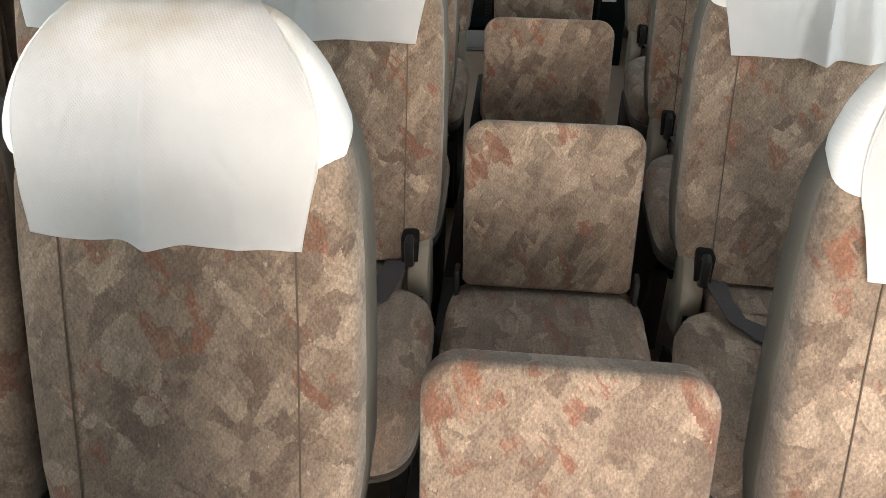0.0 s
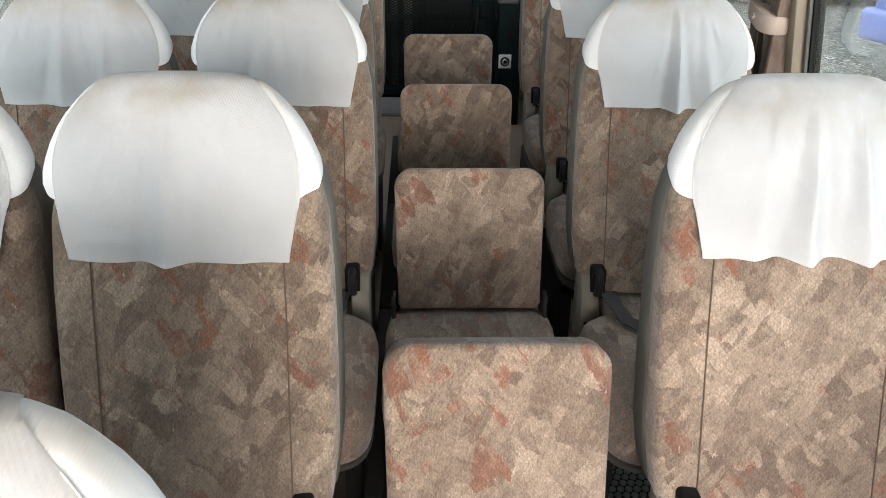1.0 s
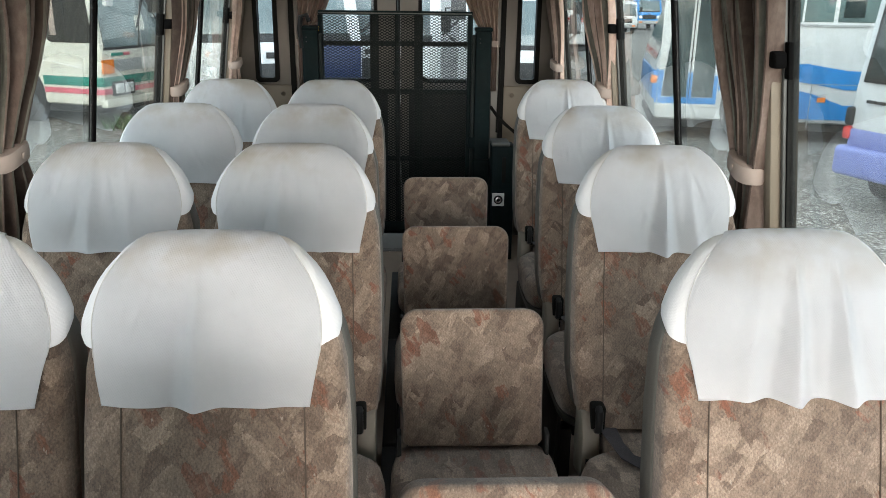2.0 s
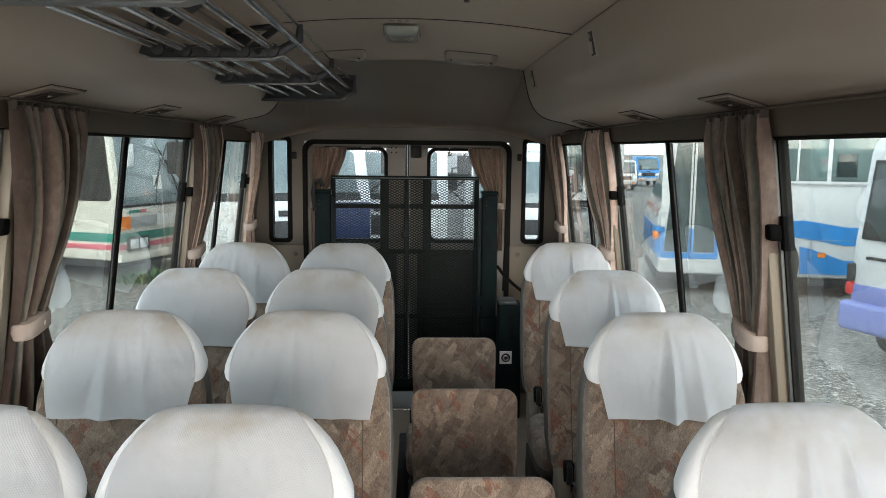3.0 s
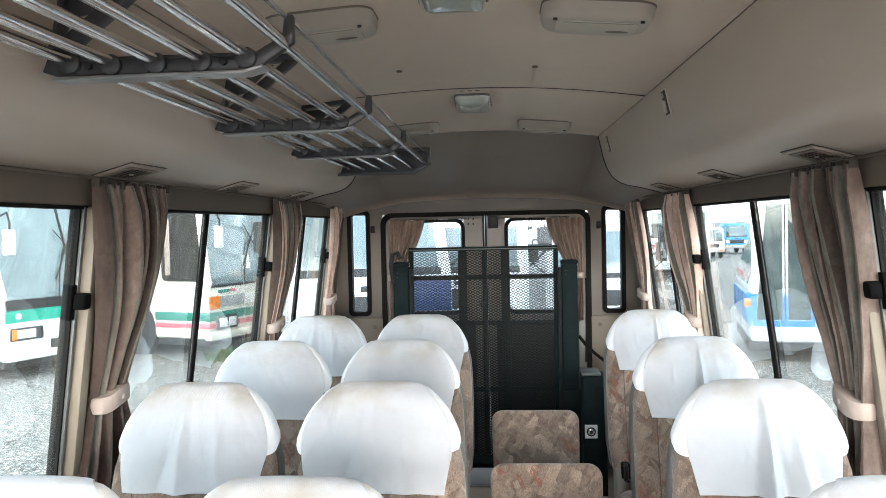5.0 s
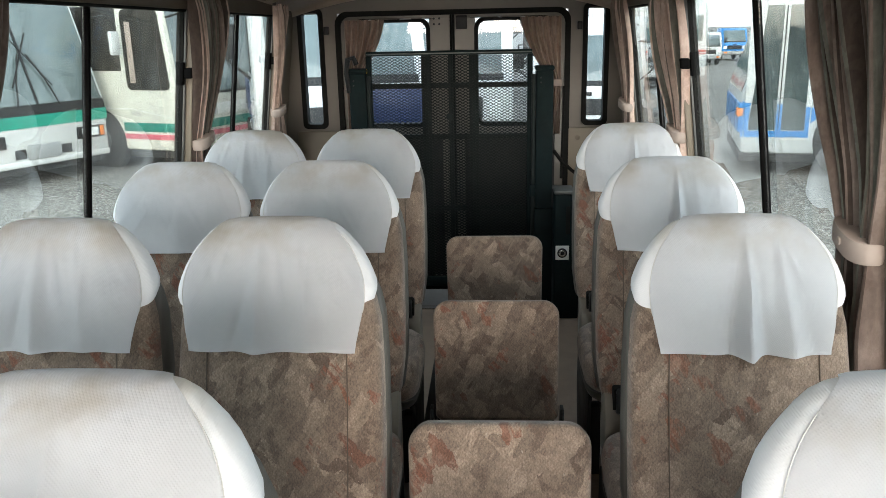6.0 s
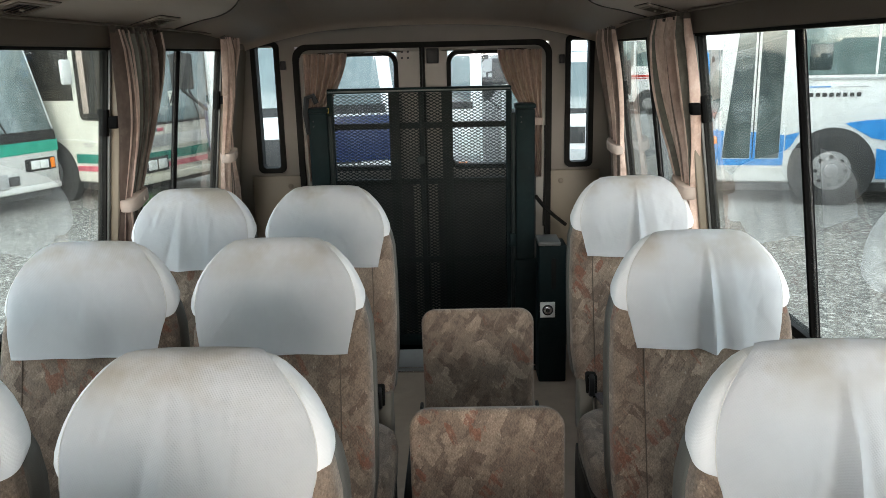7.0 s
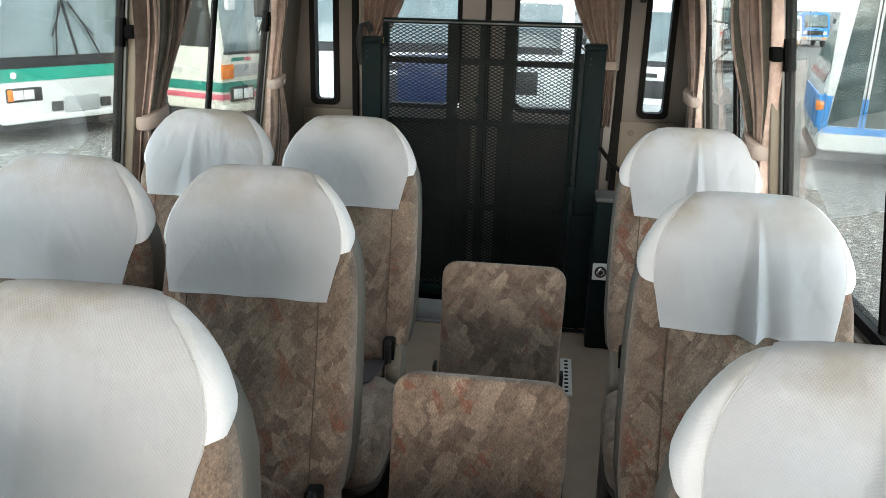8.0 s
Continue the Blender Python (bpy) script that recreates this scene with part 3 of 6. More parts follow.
for y0, y1 in zip(SEAMS, SEAMS[1:]):
    xs = [-0.5755 + 1.151 * i / 24 for i in range(25)]
    under = [(x, crown(x) + (0.002 if abs(x) > 0.57 else 0)) for x in xs]
    above = [(x, z + 0.012) for x, z in reversed(under)]
    steps = [y0 + 0.004, y0 + 0.007] + [y0 + (y1 - y0) * k / 6 for k in range(1, 6)] + [y1 - 0.007, y1 - 0.004]
    rings = []
    for i, y in enumerate(steps):
        lift = 0.004 if i in (0, len(steps) - 1) else 0.0
        rings.append([(x, y, z + lift) for x, z in under + above])
    loft(rings, bm=bm)
ceiling = tagged(put("ceiling", bm, HEADLINER), "beige vinyl headliner in arched panels", "ceiling", kind="structure")

# dark bead in each cross seam
for y in SEAMS[1:4]:
    reach = 0.572 if y < 3 else 0.56
    bead = put("trim", sweep([(x, y, crown(x) + (0.0005 if y < 3 else 0.004)) for x in [-reach + 2 * reach * i / 24 for i in range(25)]], 0.0024, 8), BEAD)
    tagged(bead, "dark bead in a cross seam of the headliner", "trim", kind="structure")
    if y < 3:
        lip = put("trim", loft([[(x, yy, crown(x) + dz) for x in [-0.572 + 1.144 * i / 24 for i in range(25)]] for yy, dz in ((y + 0.005, 0.0005), (y + 0.007, -0.003), (y + 0.028, -0.003), (y + 0.034, 0.001))], closed=False), HEADLINER)
        tagged(lip, "beige cross trim strip of the headliner", "trim", kind="structure")

for side, name in ((-1, "duct_left"), (1, "duct_right")):
    line = [(side * x, z) for x, z in duct_curve]
    back = [(side * (x + 0.010), z + 0.012) for x, z in reversed(duct_curve)]
    bm = loft([[(x, y, z) for x, z in line + back] for y in (FRONT, -1.0, 0.5, 2.0, 3.186)])
    tagged(put(name, bm, DUCT), "beige air duct cove along the roof edge", "duct", kind="structure")

# dark joint between each duct and the rear lining
for side in (-1, 1):
    joint = put("trim", sweep([(side * (x - 0.0015), 3.190, z - 0.001) for x, z in duct_curve], 0.0028, 6), BEAD)
    tagged(joint, "dark curved joint at the end of the roof duct", "trim", kind="structure")

# rear end of the roof lining
half = [(x, crown(x)) for x in [0.574 * i / 10 for i in range(11)]] + duct_curve
full = [(-x, z) for x, z in reversed(half[1:])] + half


def rear_lip(x):
    a = abs(x)
    return 1.733 - 0.02 * (a / 0.5) ** 2 - 0.042 * max(0.0, (a - 0.5) / 0.37) ** 1.3


rows = []
for s in [i / 10 for i in range(11)]:
    e = s ** 0.92
    rows.append([(x * (1 - 0.005 * s), 3.194 + (4.16 - 3.194) * s, z * (1 - e) + rear_lip(x) * e) for x, z in full])
rows.append([(x * 0.995, 4.175, rear_lip(x) - 0.012) for x, z in full])
rows.append([(x * 0.995, 4.18, rear_lip(x) - 0.03) for x, z in full])
bm = loft(rows, closed=False)
bmesh.ops.solidify(bm, geom=bm.faces[:], thickness=-0.008)
tagged(put("ceiling_rear", bm, DUCT, sharp=50), "beige moulded roof lining sloping down to the rear doors", "ceiling", kind="structure")

roof = put("roof", rbox(-0.98, 0.98, FRONT - 0.06, 4.36, 2.06, 2.10, 0.01), WHITE_PAINT)
tagged(roof, "outer roof panel of the minibus", "roof", kind="structure")
under = put("ceiling_backing", loft([[(x, y, z + 0.03) for x, z in full] for y in (FRONT, 3.19)], closed=False), DARKGAP)
tagged(under, "dark backing behind the headliner joints", "backing", kind="structure")


# ---- rear wall and doors ----
bm = rbox(-0.97, 0.97, REAR, REAR + 0.08, 1.612, 2.06, 0.0)
for s in (-1, 1):
    a, b = sorted((s * 0.640, s * 0.735))
    rbox(a, b, REAR, REAR + 0.08, 0.0, 1.612, 0.0, bm=bm)
    a, b = sorted((s * 0.735, s * 0.850))
    rbox(a, b, REAR, REAR + 0.08, 0.0, 0.990, 0.0, bm=bm)
    a, b = sorted((s * 0.850, s * 1.00))
    rbox(a, b, REAR, REAR + 0.08, 0.0, 1.612, 0.0, bm=bm)
tagged(put("wall_rear", bm, REARWALL), "taupe rear wall panel around the doors", "wall", kind="structure")

for s in (-1, 1):
    a, b = sorted((s * 0.728, s * 0.856))
    q = thing("window_%d" % (9 if s < 0 else 10), "narrow rear corner window in a thick black rubber frame", "window", kind="structure")
    part("frame", ring_frame(round_rect(a - 0.008, b + 0.008, 0.978, 1.640, 0.03), round_rect(a + 0.018, b - 0.018, 1.004, 1.618, 0.018), "y", REAR - 0.016, REAR + 0.05), RUBBER, q)
    g = part("pane", rbox(a + 0.014, b - 0.014, REAR + 0.02, REAR + 0.024, 1.0, 1.62, 0.0), GLASS_CLEAR, q)
    g.visible_shadow = False
    a, b = sorted((s * 0.648, s * 0.90))
    trim = put("trim", rbox(a, b, REAR - 0.024, REAR - 0.002, 0.55, 0.965, 0.008), PILLAR)
    tagged(trim, "beige plastic corner panel with a round screw cap", "trim", kind="structure")
    cap = put("screw_cap", disc(s * 0.70, REAR - 0.027, 0.91, 0.014, 0.006, "y", bev=0.002), TRIM, trim)
    # window stay on the pillar
    clip = put("bracket", rbox(s * 0.70 - 0.014, s * 0.70 + 0.014, REAR - 0.034, REAR - 0.003, 1.50, 1.545, 0.005), BLACK)
    tagged(clip, "small black window catch on the rear pillar", "bracket")

seal = put("trim", ring_frame(round_rect(-0.652, 0.652, -0.05, 1.622, 0.07), round_rect(-0.622, 0.622, -0.02, 1.594, 0.055), "y", REAR - 0.02, REAR + 0.02), RUBBER)
tagged(seal, "black rubber seal around the rear door opening", "trim", kind="structure")
DOORS = worn("door_enamel", (0.155, 0.140, 0.117), 0.42, amount=0.06, scale=4, dirt_amount=0.12)
for s in (-1, 1):
    a, b = sorted((s * 0.014, s * 0.624))
    wa, wb = sorted((s * 0.128, s * 0.560))
    door = thing("door_%d" % (1 if s < 0 else 2), "grey-beige rear door with a curtained window", "door", kind="structure")
    bm = rbox(a, b, REAR, REAR + 0.045, -0.02, 0.985, 0.004)
    rbox(a, b, REAR, REAR + 0.045, 1.575, 1.606, 0.002, bm=bm)
    rbox(a, wa, REAR, REAR + 0.045, 0.985, 1.575, 0.0, bm=bm)
    rbox(wb, b, REAR, REAR + 0.045, 0.985, 1.575, 0.0, bm=bm)
    part("panel", bm, DOORS, door)
    part("inner_panel", rbox(a + 0.05, b - 0.05, REAR - 0.012, REAR - 0.001, 0.10, 0.93, 0.01), STEEL_DARK, door, "dark lower inner panel")
    part("frame", ring_frame(round_rect(wa - 0.006, wb + 0.006, 0.980, 1.580, 0.06), round_rect(wa + 0.016, wb - 0.016, 1.002, 1.558, 0.045), "y", REAR - 0.014, REAR + 0.05), RUBBER, door, "black rubber window surround")
    g = part("pane", rbox(wa + 0.01, wb - 0.01, REAR + 0.02, REAR + 0.024, 0.99, 1.57, 0.0), GLASS_CLEAR, door)
    g.visible_shadow = False
    part("edge", rbox(*sorted((s * 0.001, s * 0.013)), REAR - 0.014, REAR + 0.05, -0.02, 1.60, 0.003), RUBBER, door, "black rubber meeting edge")
    part("curtain_wire", sweep([(s * 0.10, REAR - 0.03, 1.578), (s * 0.60, REAR - 0.03, 1.572)], 0.003, 6), CHROME, door, "thin curtain wire")
    if s < 0:
        for i in range(2):
            for k in range(2):
                part("rivet", disc(-0.10 + 0.030 * i, REAR - 0.003, 1.545 + 0.03 * k, 0.006, 0.006, "y", 10), BLACK, door)
    else:
        part("lock", rbox(0.022, 0.085, REAR - 0.035, REAR - 0.001, 1.515, 1.59, 0.006), BLACK, door, "black upper door lock")

# closing wall and windscreen opening at the driver's end
bm = rbox(-1.02, 1.02, FRONT - 0.06, FRONT, 0.0, 0.75, 0.0)
rbox(-1.02, 1.02, FRONT - 0.06, FRONT, 1.88, 2.06, 0.0, bm=bm)
for s in (-1, 1):
    a, b = sorted((s * 0.92, s * 1.02))
    rbox(a, b, FRONT - 0.06, FRONT, 0.75, 1.88, 0.0, bm=bm)
tagged(put("wall_front", bm, TRIM), "taupe front wall with the windscreen opening", "wall", kind="structure")


# ---- roof fittings ----
VENTFRAME = worn("vent_frame", (0.40, 0.335, 0.265), 0.5, amount=0.06, scale=8)
VENTRIM = worn("vent_rim", (0.23, 0.185, 0.14), 0.5, amount=0.06, scale=8)
SLAT = worn("vent_slat", (0.13, 0.10, 0.072), 0.45, amount=0.08, scale=8)


def vent(x, y, side):
    v = thing("air_vent", "beige slatted air outlet in the roof duct", "vent", "roof air vents")
    v.matrix_basis = pose(x, y, 1.6905, 0, side * 15.5, 0)
    part("base", rbox(-0.0530, 0.0530, -0.0985, 0.0985, -0.002, 0.010, 0.0), BEAD, v, "dark brown edge line")
    part("frame", ring_frame(round_rect(-0.0505, 0.0505, -0.096, 0.096, 0.006), round_rect(-0.040, 0.040, -0.081, 0.081, 0.004), "z", -0.0055, 0.004), VENTFRAME, v)
    part("groove", ring_frame(round_rect(-0.040, 0.040, -0.081, 0.081, 0.004), round_rect(-0.037, 0.037, -0.076, 0.076, 0.003), "z", -0.0035, 0.004), BEAD, v, "dark groove")
    part("surround", ring_frame(round_rect(-0.037, 0.037, -0.076, 0.076, 0.003), round_rect(-0.029, 0.029, -0.062, 0.062, 0.002), "z", -0.0070, 0.004), VENTRIM, v, "brown inner rim")
    part("well", rbox(-0.0290, 0.0290, -0.0620, 0.0620, -0.0030, 0.004, 0.0), DARKGAP, v, "dark opening behind the slats")
    for k in range(5):
        part("slat", moved(rbox(-0.0285, 0.0285, -0.0070, 0.0070, -0.0007, 0.0007, 0.0), pose(0, -0.048 + 0.024 * k, -0.0055, 16, 0, 0)), SLAT, v)
    part("tab", rbox(-0.003, 0.003, -0.008, 0.008, -0.0105, -0.0065, 0.001), BEIGE, v)
    return v


for side in (-1, 1):
    for y in (1.19, 2.01, 2.87, 3.47, 4.03):
        vent(side * 0.827, y - 0.01, side)


def dome_lamp(y0, y1):
    lamp = thing("ceiling_lamp", "rectangular ceiling lamp with a glossy pale lens, switched off", "lamp", "ceiling lamps", (-0.003, (y0 + y1) / 2, 1.998))
    h = (y1 - y0) / 2
    part("base", loft([[(x * (1.0 + 0.06 * y / h) * k, y * k, z) for x, y in round_rect(-0.066, 0.066, -h - 0.004, h + 0.004, 0.022, 8)] for z, k in ((0.001, 1.0), (-0.003, 1.0), (-0.006, 0.985))]), CHROME, lamp, "thin bright rim")
    part("gasket", loft([[(x * (1.0 + 0.06 * y / h), y, z) for x, y in round_rect(-0.0675, 0.0675, -h - 0.0055, h + 0.0055, 0.023, 8)] for z in (0.002, -0.004)]), TRIM, lamp, "dark gasket")
    rings = []
    for i in range(9):
        a = radians(90 * i / 8)
        k = max(0.02, math.cos(a) ** 0.38)
        rings.append([(x * (1.0 + 0.06 * y / h) * k, y * k, -0.005 - 0.030 * math.sin(a)) for x, y in round_rect(-0.064, 0.064, -h, h, 0.022, 8)])
    part("lens", loft(rings), LAMPLENS, lamp, "glossy greenish white lens", sharp=80)
    part("screw_cover", rbox(-0.012, 0.012, h - 0.004, h + 0.004, -0.014, -0.004, 0.002), PALE, lamp)
    return lamp


dome_lamp(0.585, 0.905)
dome_lamp(2.07, 2.36)


def speaker(x, y):
    sp = thing("ceiling_speaker", "flat beige speaker housing on the headliner", "speaker", "ceiling speakers")
    sp.matrix_basis = pose(x, y, crown(x) - 0.002, 0, math.copysign(4.5, x), 0)
    outline = round_rect(-0.116, 0.116, -0.075, 0.080, 0.042, 8)
    rings = []
    for z, inset in ((0.010, 0.0), (-0.020, 0.002), (-0.030, 0.006), (-0.036, 0.013), (-0.038, 0.020)):
        rings.append([(px * (1 - inset / 0.116), py * (1 - inset / 0.078), z - 0.05 * 0.0) for px, py in outline])
    part("housing", loft(rings), SPEAKER, sp)
    # dark outline added as the shadow between housing and headliner
    part("gasket", loft([[(px * k, py * k, z) for px, py in outline] for z, k in ((0.012, 1.012), (-0.002, 1.012), (-0.003, 1.006))]), TRIM, sp, "dark strip standing in for the shadow round the housing")
    face = part("grille", prism(round_rect(-0.084, 0.084, -0.052, 0.058, 0.022, 6), "z", -0.0402, -0.0375, 0.001), BEIGE, sp, "perforated grille panel")
    for k in range(30):
        part("hole", rbox(-0.070 + 0.00483 * k - 0.0013, -0.070 + 0.00483 * k + 0.0013, -0.0465, -0.0435, -0.0407, -0.0401, 0.0), DARKGAP, face)
    for sx in (-1, 1):
        part("screw", disc(sx * 0.088, -0.056, -0.038, 0.0045, 0.004, "z", 10), STEEL_DARK, sp)
    part("badge", prism([(0.046 + 0.024 * math.cos(q / 8 * math.pi), 0.022 + 0.008 * math.sin(q / 8 * math.pi)) for q in range(16)], "z", -0.0412, -0.0400), TRIM, sp)
    return sp


for x in (-0.290, 0.293):
    for y in (0.955, 2.83):
        speaker(x, y)
for x in (-0.20, 0.195):
    cap = put("headliner_plug", disc(x, 0.064, crown(x) - 0.001, 0.016, 0.005, "z", 20, 0.002), HEADLINER)
    tagged(cap, "round beige plug in the headliner", "plug", "headliner plugs")
    cap = put("headliner_plug", disc(x, 1.586, crown(x) - 0.002, 0.009, 0.006, "z", 14, 0.002), TRIM)
    tagged(cap, "small round screw plug in the headliner", "plug", "headliner plugs")
for k in range(3):
    cap = put("headliner_clip", rbox(-0.033 + 0.026 * k - 0.008, -0.033 + 0.026 * k + 0.008, 1.985, 1.998, crown(0) - 0.004, crown(0) + 0.001, 0.001), TRIM)
    tagged(cap, "small dark clip in the headliner seam", "clip", "headliner clips")


GUARDGREY = worn("guard_grey", (0.06, 0.075, 0.08), 0.6, amount=0.1)
GUARDBLUE = worn("guard_pale", (0.36, 0.43, 0.45), 0.5, amount=0.1)
HOOKBROWN = worn("hook_recess", (0.10, 0.078, 0.056), 0.6, amount=0.1)


def coat_hook(y):
    h = thing("coat_hook", "folding coat hook on a beige plate", "hook", "coat hooks", (0.594, y, 1.892))
    h.matrix_basis = pose(0.589, y - 0.015, 1.893, 0, -13, 0)
    part("plate", rbox(-0.004, 0.004, -0.028, 0.028, -0.042, 0.042, 0.002), PALE, h)
    part("recess", rbox(-0.0060, -0.0035, -0.023, 0.023, -0.036, 0.036, 0.0), HOOKBROWN, h, "brown recess")
    part("hook", moved(rbox(-0.013, -0.0062, -0.013, 0.013, -0.026, 0.012, 0.003), pose(0, 0.0, -0.004, 12, 0, 0)), PALE, h, "pale folding hook")
    part("pin", rbox(-0.010, -0.0062, -0.004, 0.004, 0.016, 0.030, 0.001), BEIGE, h)


for y in (0.25, 1.70, 2.93):
    coat_hook(y)

# ---- luggage rack ----
rack = thing("luggage_rack", "aluminium tube luggage rack on grey cast brackets", "luggage rack")
TUBES = ((-0.242, 1.824), (-0.299, 1.806), (-0.369, 1.803), (-0.439, 1.802), (-0.510, 1.802), (-0.575, 1.806))
RACK0, RACK1 = -0.31, 2.84
for x, z in TUBES:
    part("tube", sweep([(x, RACK0, z), (x, RACK1, z)], 0.0092, 14), ALU, rack)
for x, z in ((-0.622, 1.812), (-0.628, 1.836)):
    part("tube", sweep([(x, RACK0, z), (x, RACK1, z)], 0.006, 8), ALU, rack)
part("rail", sweep([(-0.236, RACK0, 1.845), (-0.236, 0.46, 1.862), (-0.236, RACK1, 1.864)], 0.0045, 10), ALU, rack, "thin upper guard rail")
for y in (0.46, 1.22, 1.96):
    br = part("bracket", prism([(-0.640, 1.835), (-0.632, 1.795), (-0.590, 1.780), (-0.300, 1.782), (-0.278, 1.790), (-0.226, 1.824), (-0.226, 1.866), (-0.240, 1.866), (-0.244, 1.836), (-0.285, 1.812), (-0.560, 1.812), (-0.590, 1.838)], "y", y - 0.008, y + 0.008, 0.003), CASTING, rack, "grey cast bracket")
    part("ceiling_bar", prism([(-0.585, 1.944), (-0.395, 1.962), (-0.392, 1.976), (-0.575, 1.958)], "y", y - 0.022, y + 0.022, 0.003), CASTING, br)
    part("wall_bar", prism([(-0.628, 1.822), (-0.600, 1.822), (-0.566, 1.945), (-0.583, 1.950)], "y", y - 0.016, y + 0.016, 0.003), CASTING, br)
    part("strut", prism([(-0.604, 1.830), (-0.572, 1.826), (-0.404, 1.958), (-0.438, 1.958)], "y", y - 0.013, y + 0.013, 0.003), CASTING, br)
    part("web", prism([(-0.590, 1.872), (-0.545, 1.880), (-0.470, 1.948), (-0.574, 1.940)], "y", y - 0.003, y + 0.003, 0.001), CASTING, br)
    part("tip_clip", rbox(-0.404, -0.386, y - 0.016, y + 0.016, 1.950, 1.962, 0.003), CHROME, br, "bright steel clip")
    part("rib", prism([(-0.600, 1.776), (-0.300, 1.778), (-0.272, 1.786), (-0.272, 1.790), (-0.300, 1.783), (-0.600, 1.781)], "y", y - 0.020, y + 0.020, 0.001), RIBGREY, br, "worn bright lower flange")
    for x0, x1 in ((-0.566, -0.518), (-0.500, -0.450), (-0.428, -0.380), (-0.358, -0.310)):
        part("pocket_rim", ring_frame(round_rect(x0, x1, 1.785, 1.809, 0.005, 3), round_rect(x0 + 0.003, x1 - 0.003, 1.788, 1.806, 0.004, 3), "y", y - 0.012, y - 0.008), CASTING, br)
    for x, z in TUBES[1:]:
        part("clamp", disc(x, y, z - 0.004, 0.0165, 0.034, "y", 14, 0.003), CASTING, br)
    for x in (-0.334, -0.545):
        part("bolt", disc(x, y - 0.014, 1.797, 0.006, 0.008, "y", 8), STEEL_DARK, br)
part("end_plate", prism([(-0.66, 1.775), (-0.290, 1.775), (-0.220, 1.815), (-0.218, 1.885), (-0.62, 1.885), (-0.66, 1.84)], "y", RACK1, RACK1 + 0.012, 0.003), CASTING, rack, "dark cast end plate")
part("end_rim", ring_frame([(-0.66, 1.772), (-0.288, 1.772), (-0.214, 1.813), (-0.214, 1.890), (-0.66, 1.890)], [(-0.648, 1.784), (-0.292, 1.784), (-0.226, 1.820), (-0.226, 1.878), (-0.648, 1.878)], "y", RACK1 - 0.03, RACK1), CASTING, rack)

def rounded(pts, r, n=6):
    """An outline with its corners rounded off."""
    out = []
    for i, p in enumerate(pts):
        p = Vector(p)
        a, b = Vector(pts[i - 1]) - p, Vector(pts[(i + 1) % len(pts)]) - p
        k = min(r, 0.45 * a.length, 0.45 * b.length)
        a, b = p + a.normalized() * k, p + b.normalized() * k
        out += [tuple((1 - t) ** 2 * a + 2 * t * (1 - t) * p + t * t * b) for t in [j / n for j in range(n + 1)]]
    return out


def end_cover_outline(d):
    return rounded([(-0.70 + d, 1.770 + d), (-0.330, 1.772 + d), (-0.229 - d, 1.808 + 0.7 * d), (-0.227 - d, 1.965 - d), (-0.70 + d, 1.965 - d)], 0.030 - 0.3 * d)


box = thing("rack_end_cover", "pinkish cream plastic end cover on the front of the luggage rack", "end cover")
part("shell", loft([[(x, y, z) for x, z in end_cover_outline(d)] for y, d in ((-0.300, 0.012), (-0.308, 0.003), (-0.318, 0.0), (-0.330, 0.0), (-0.338, 0.002), (-0.343, 0.007), (-0.345, 0.014))]), COVERPLASTIC, box, sharp=70)
part("groove", prism(end_cover_outline(0.0195), "y", -0.3462, -0.344), BEAD, box)
part("panel", prism(end_cover_outline(0.0212), "y", -0.3475, -0.3445), COVERPANEL, box, "brown set-in front panel")


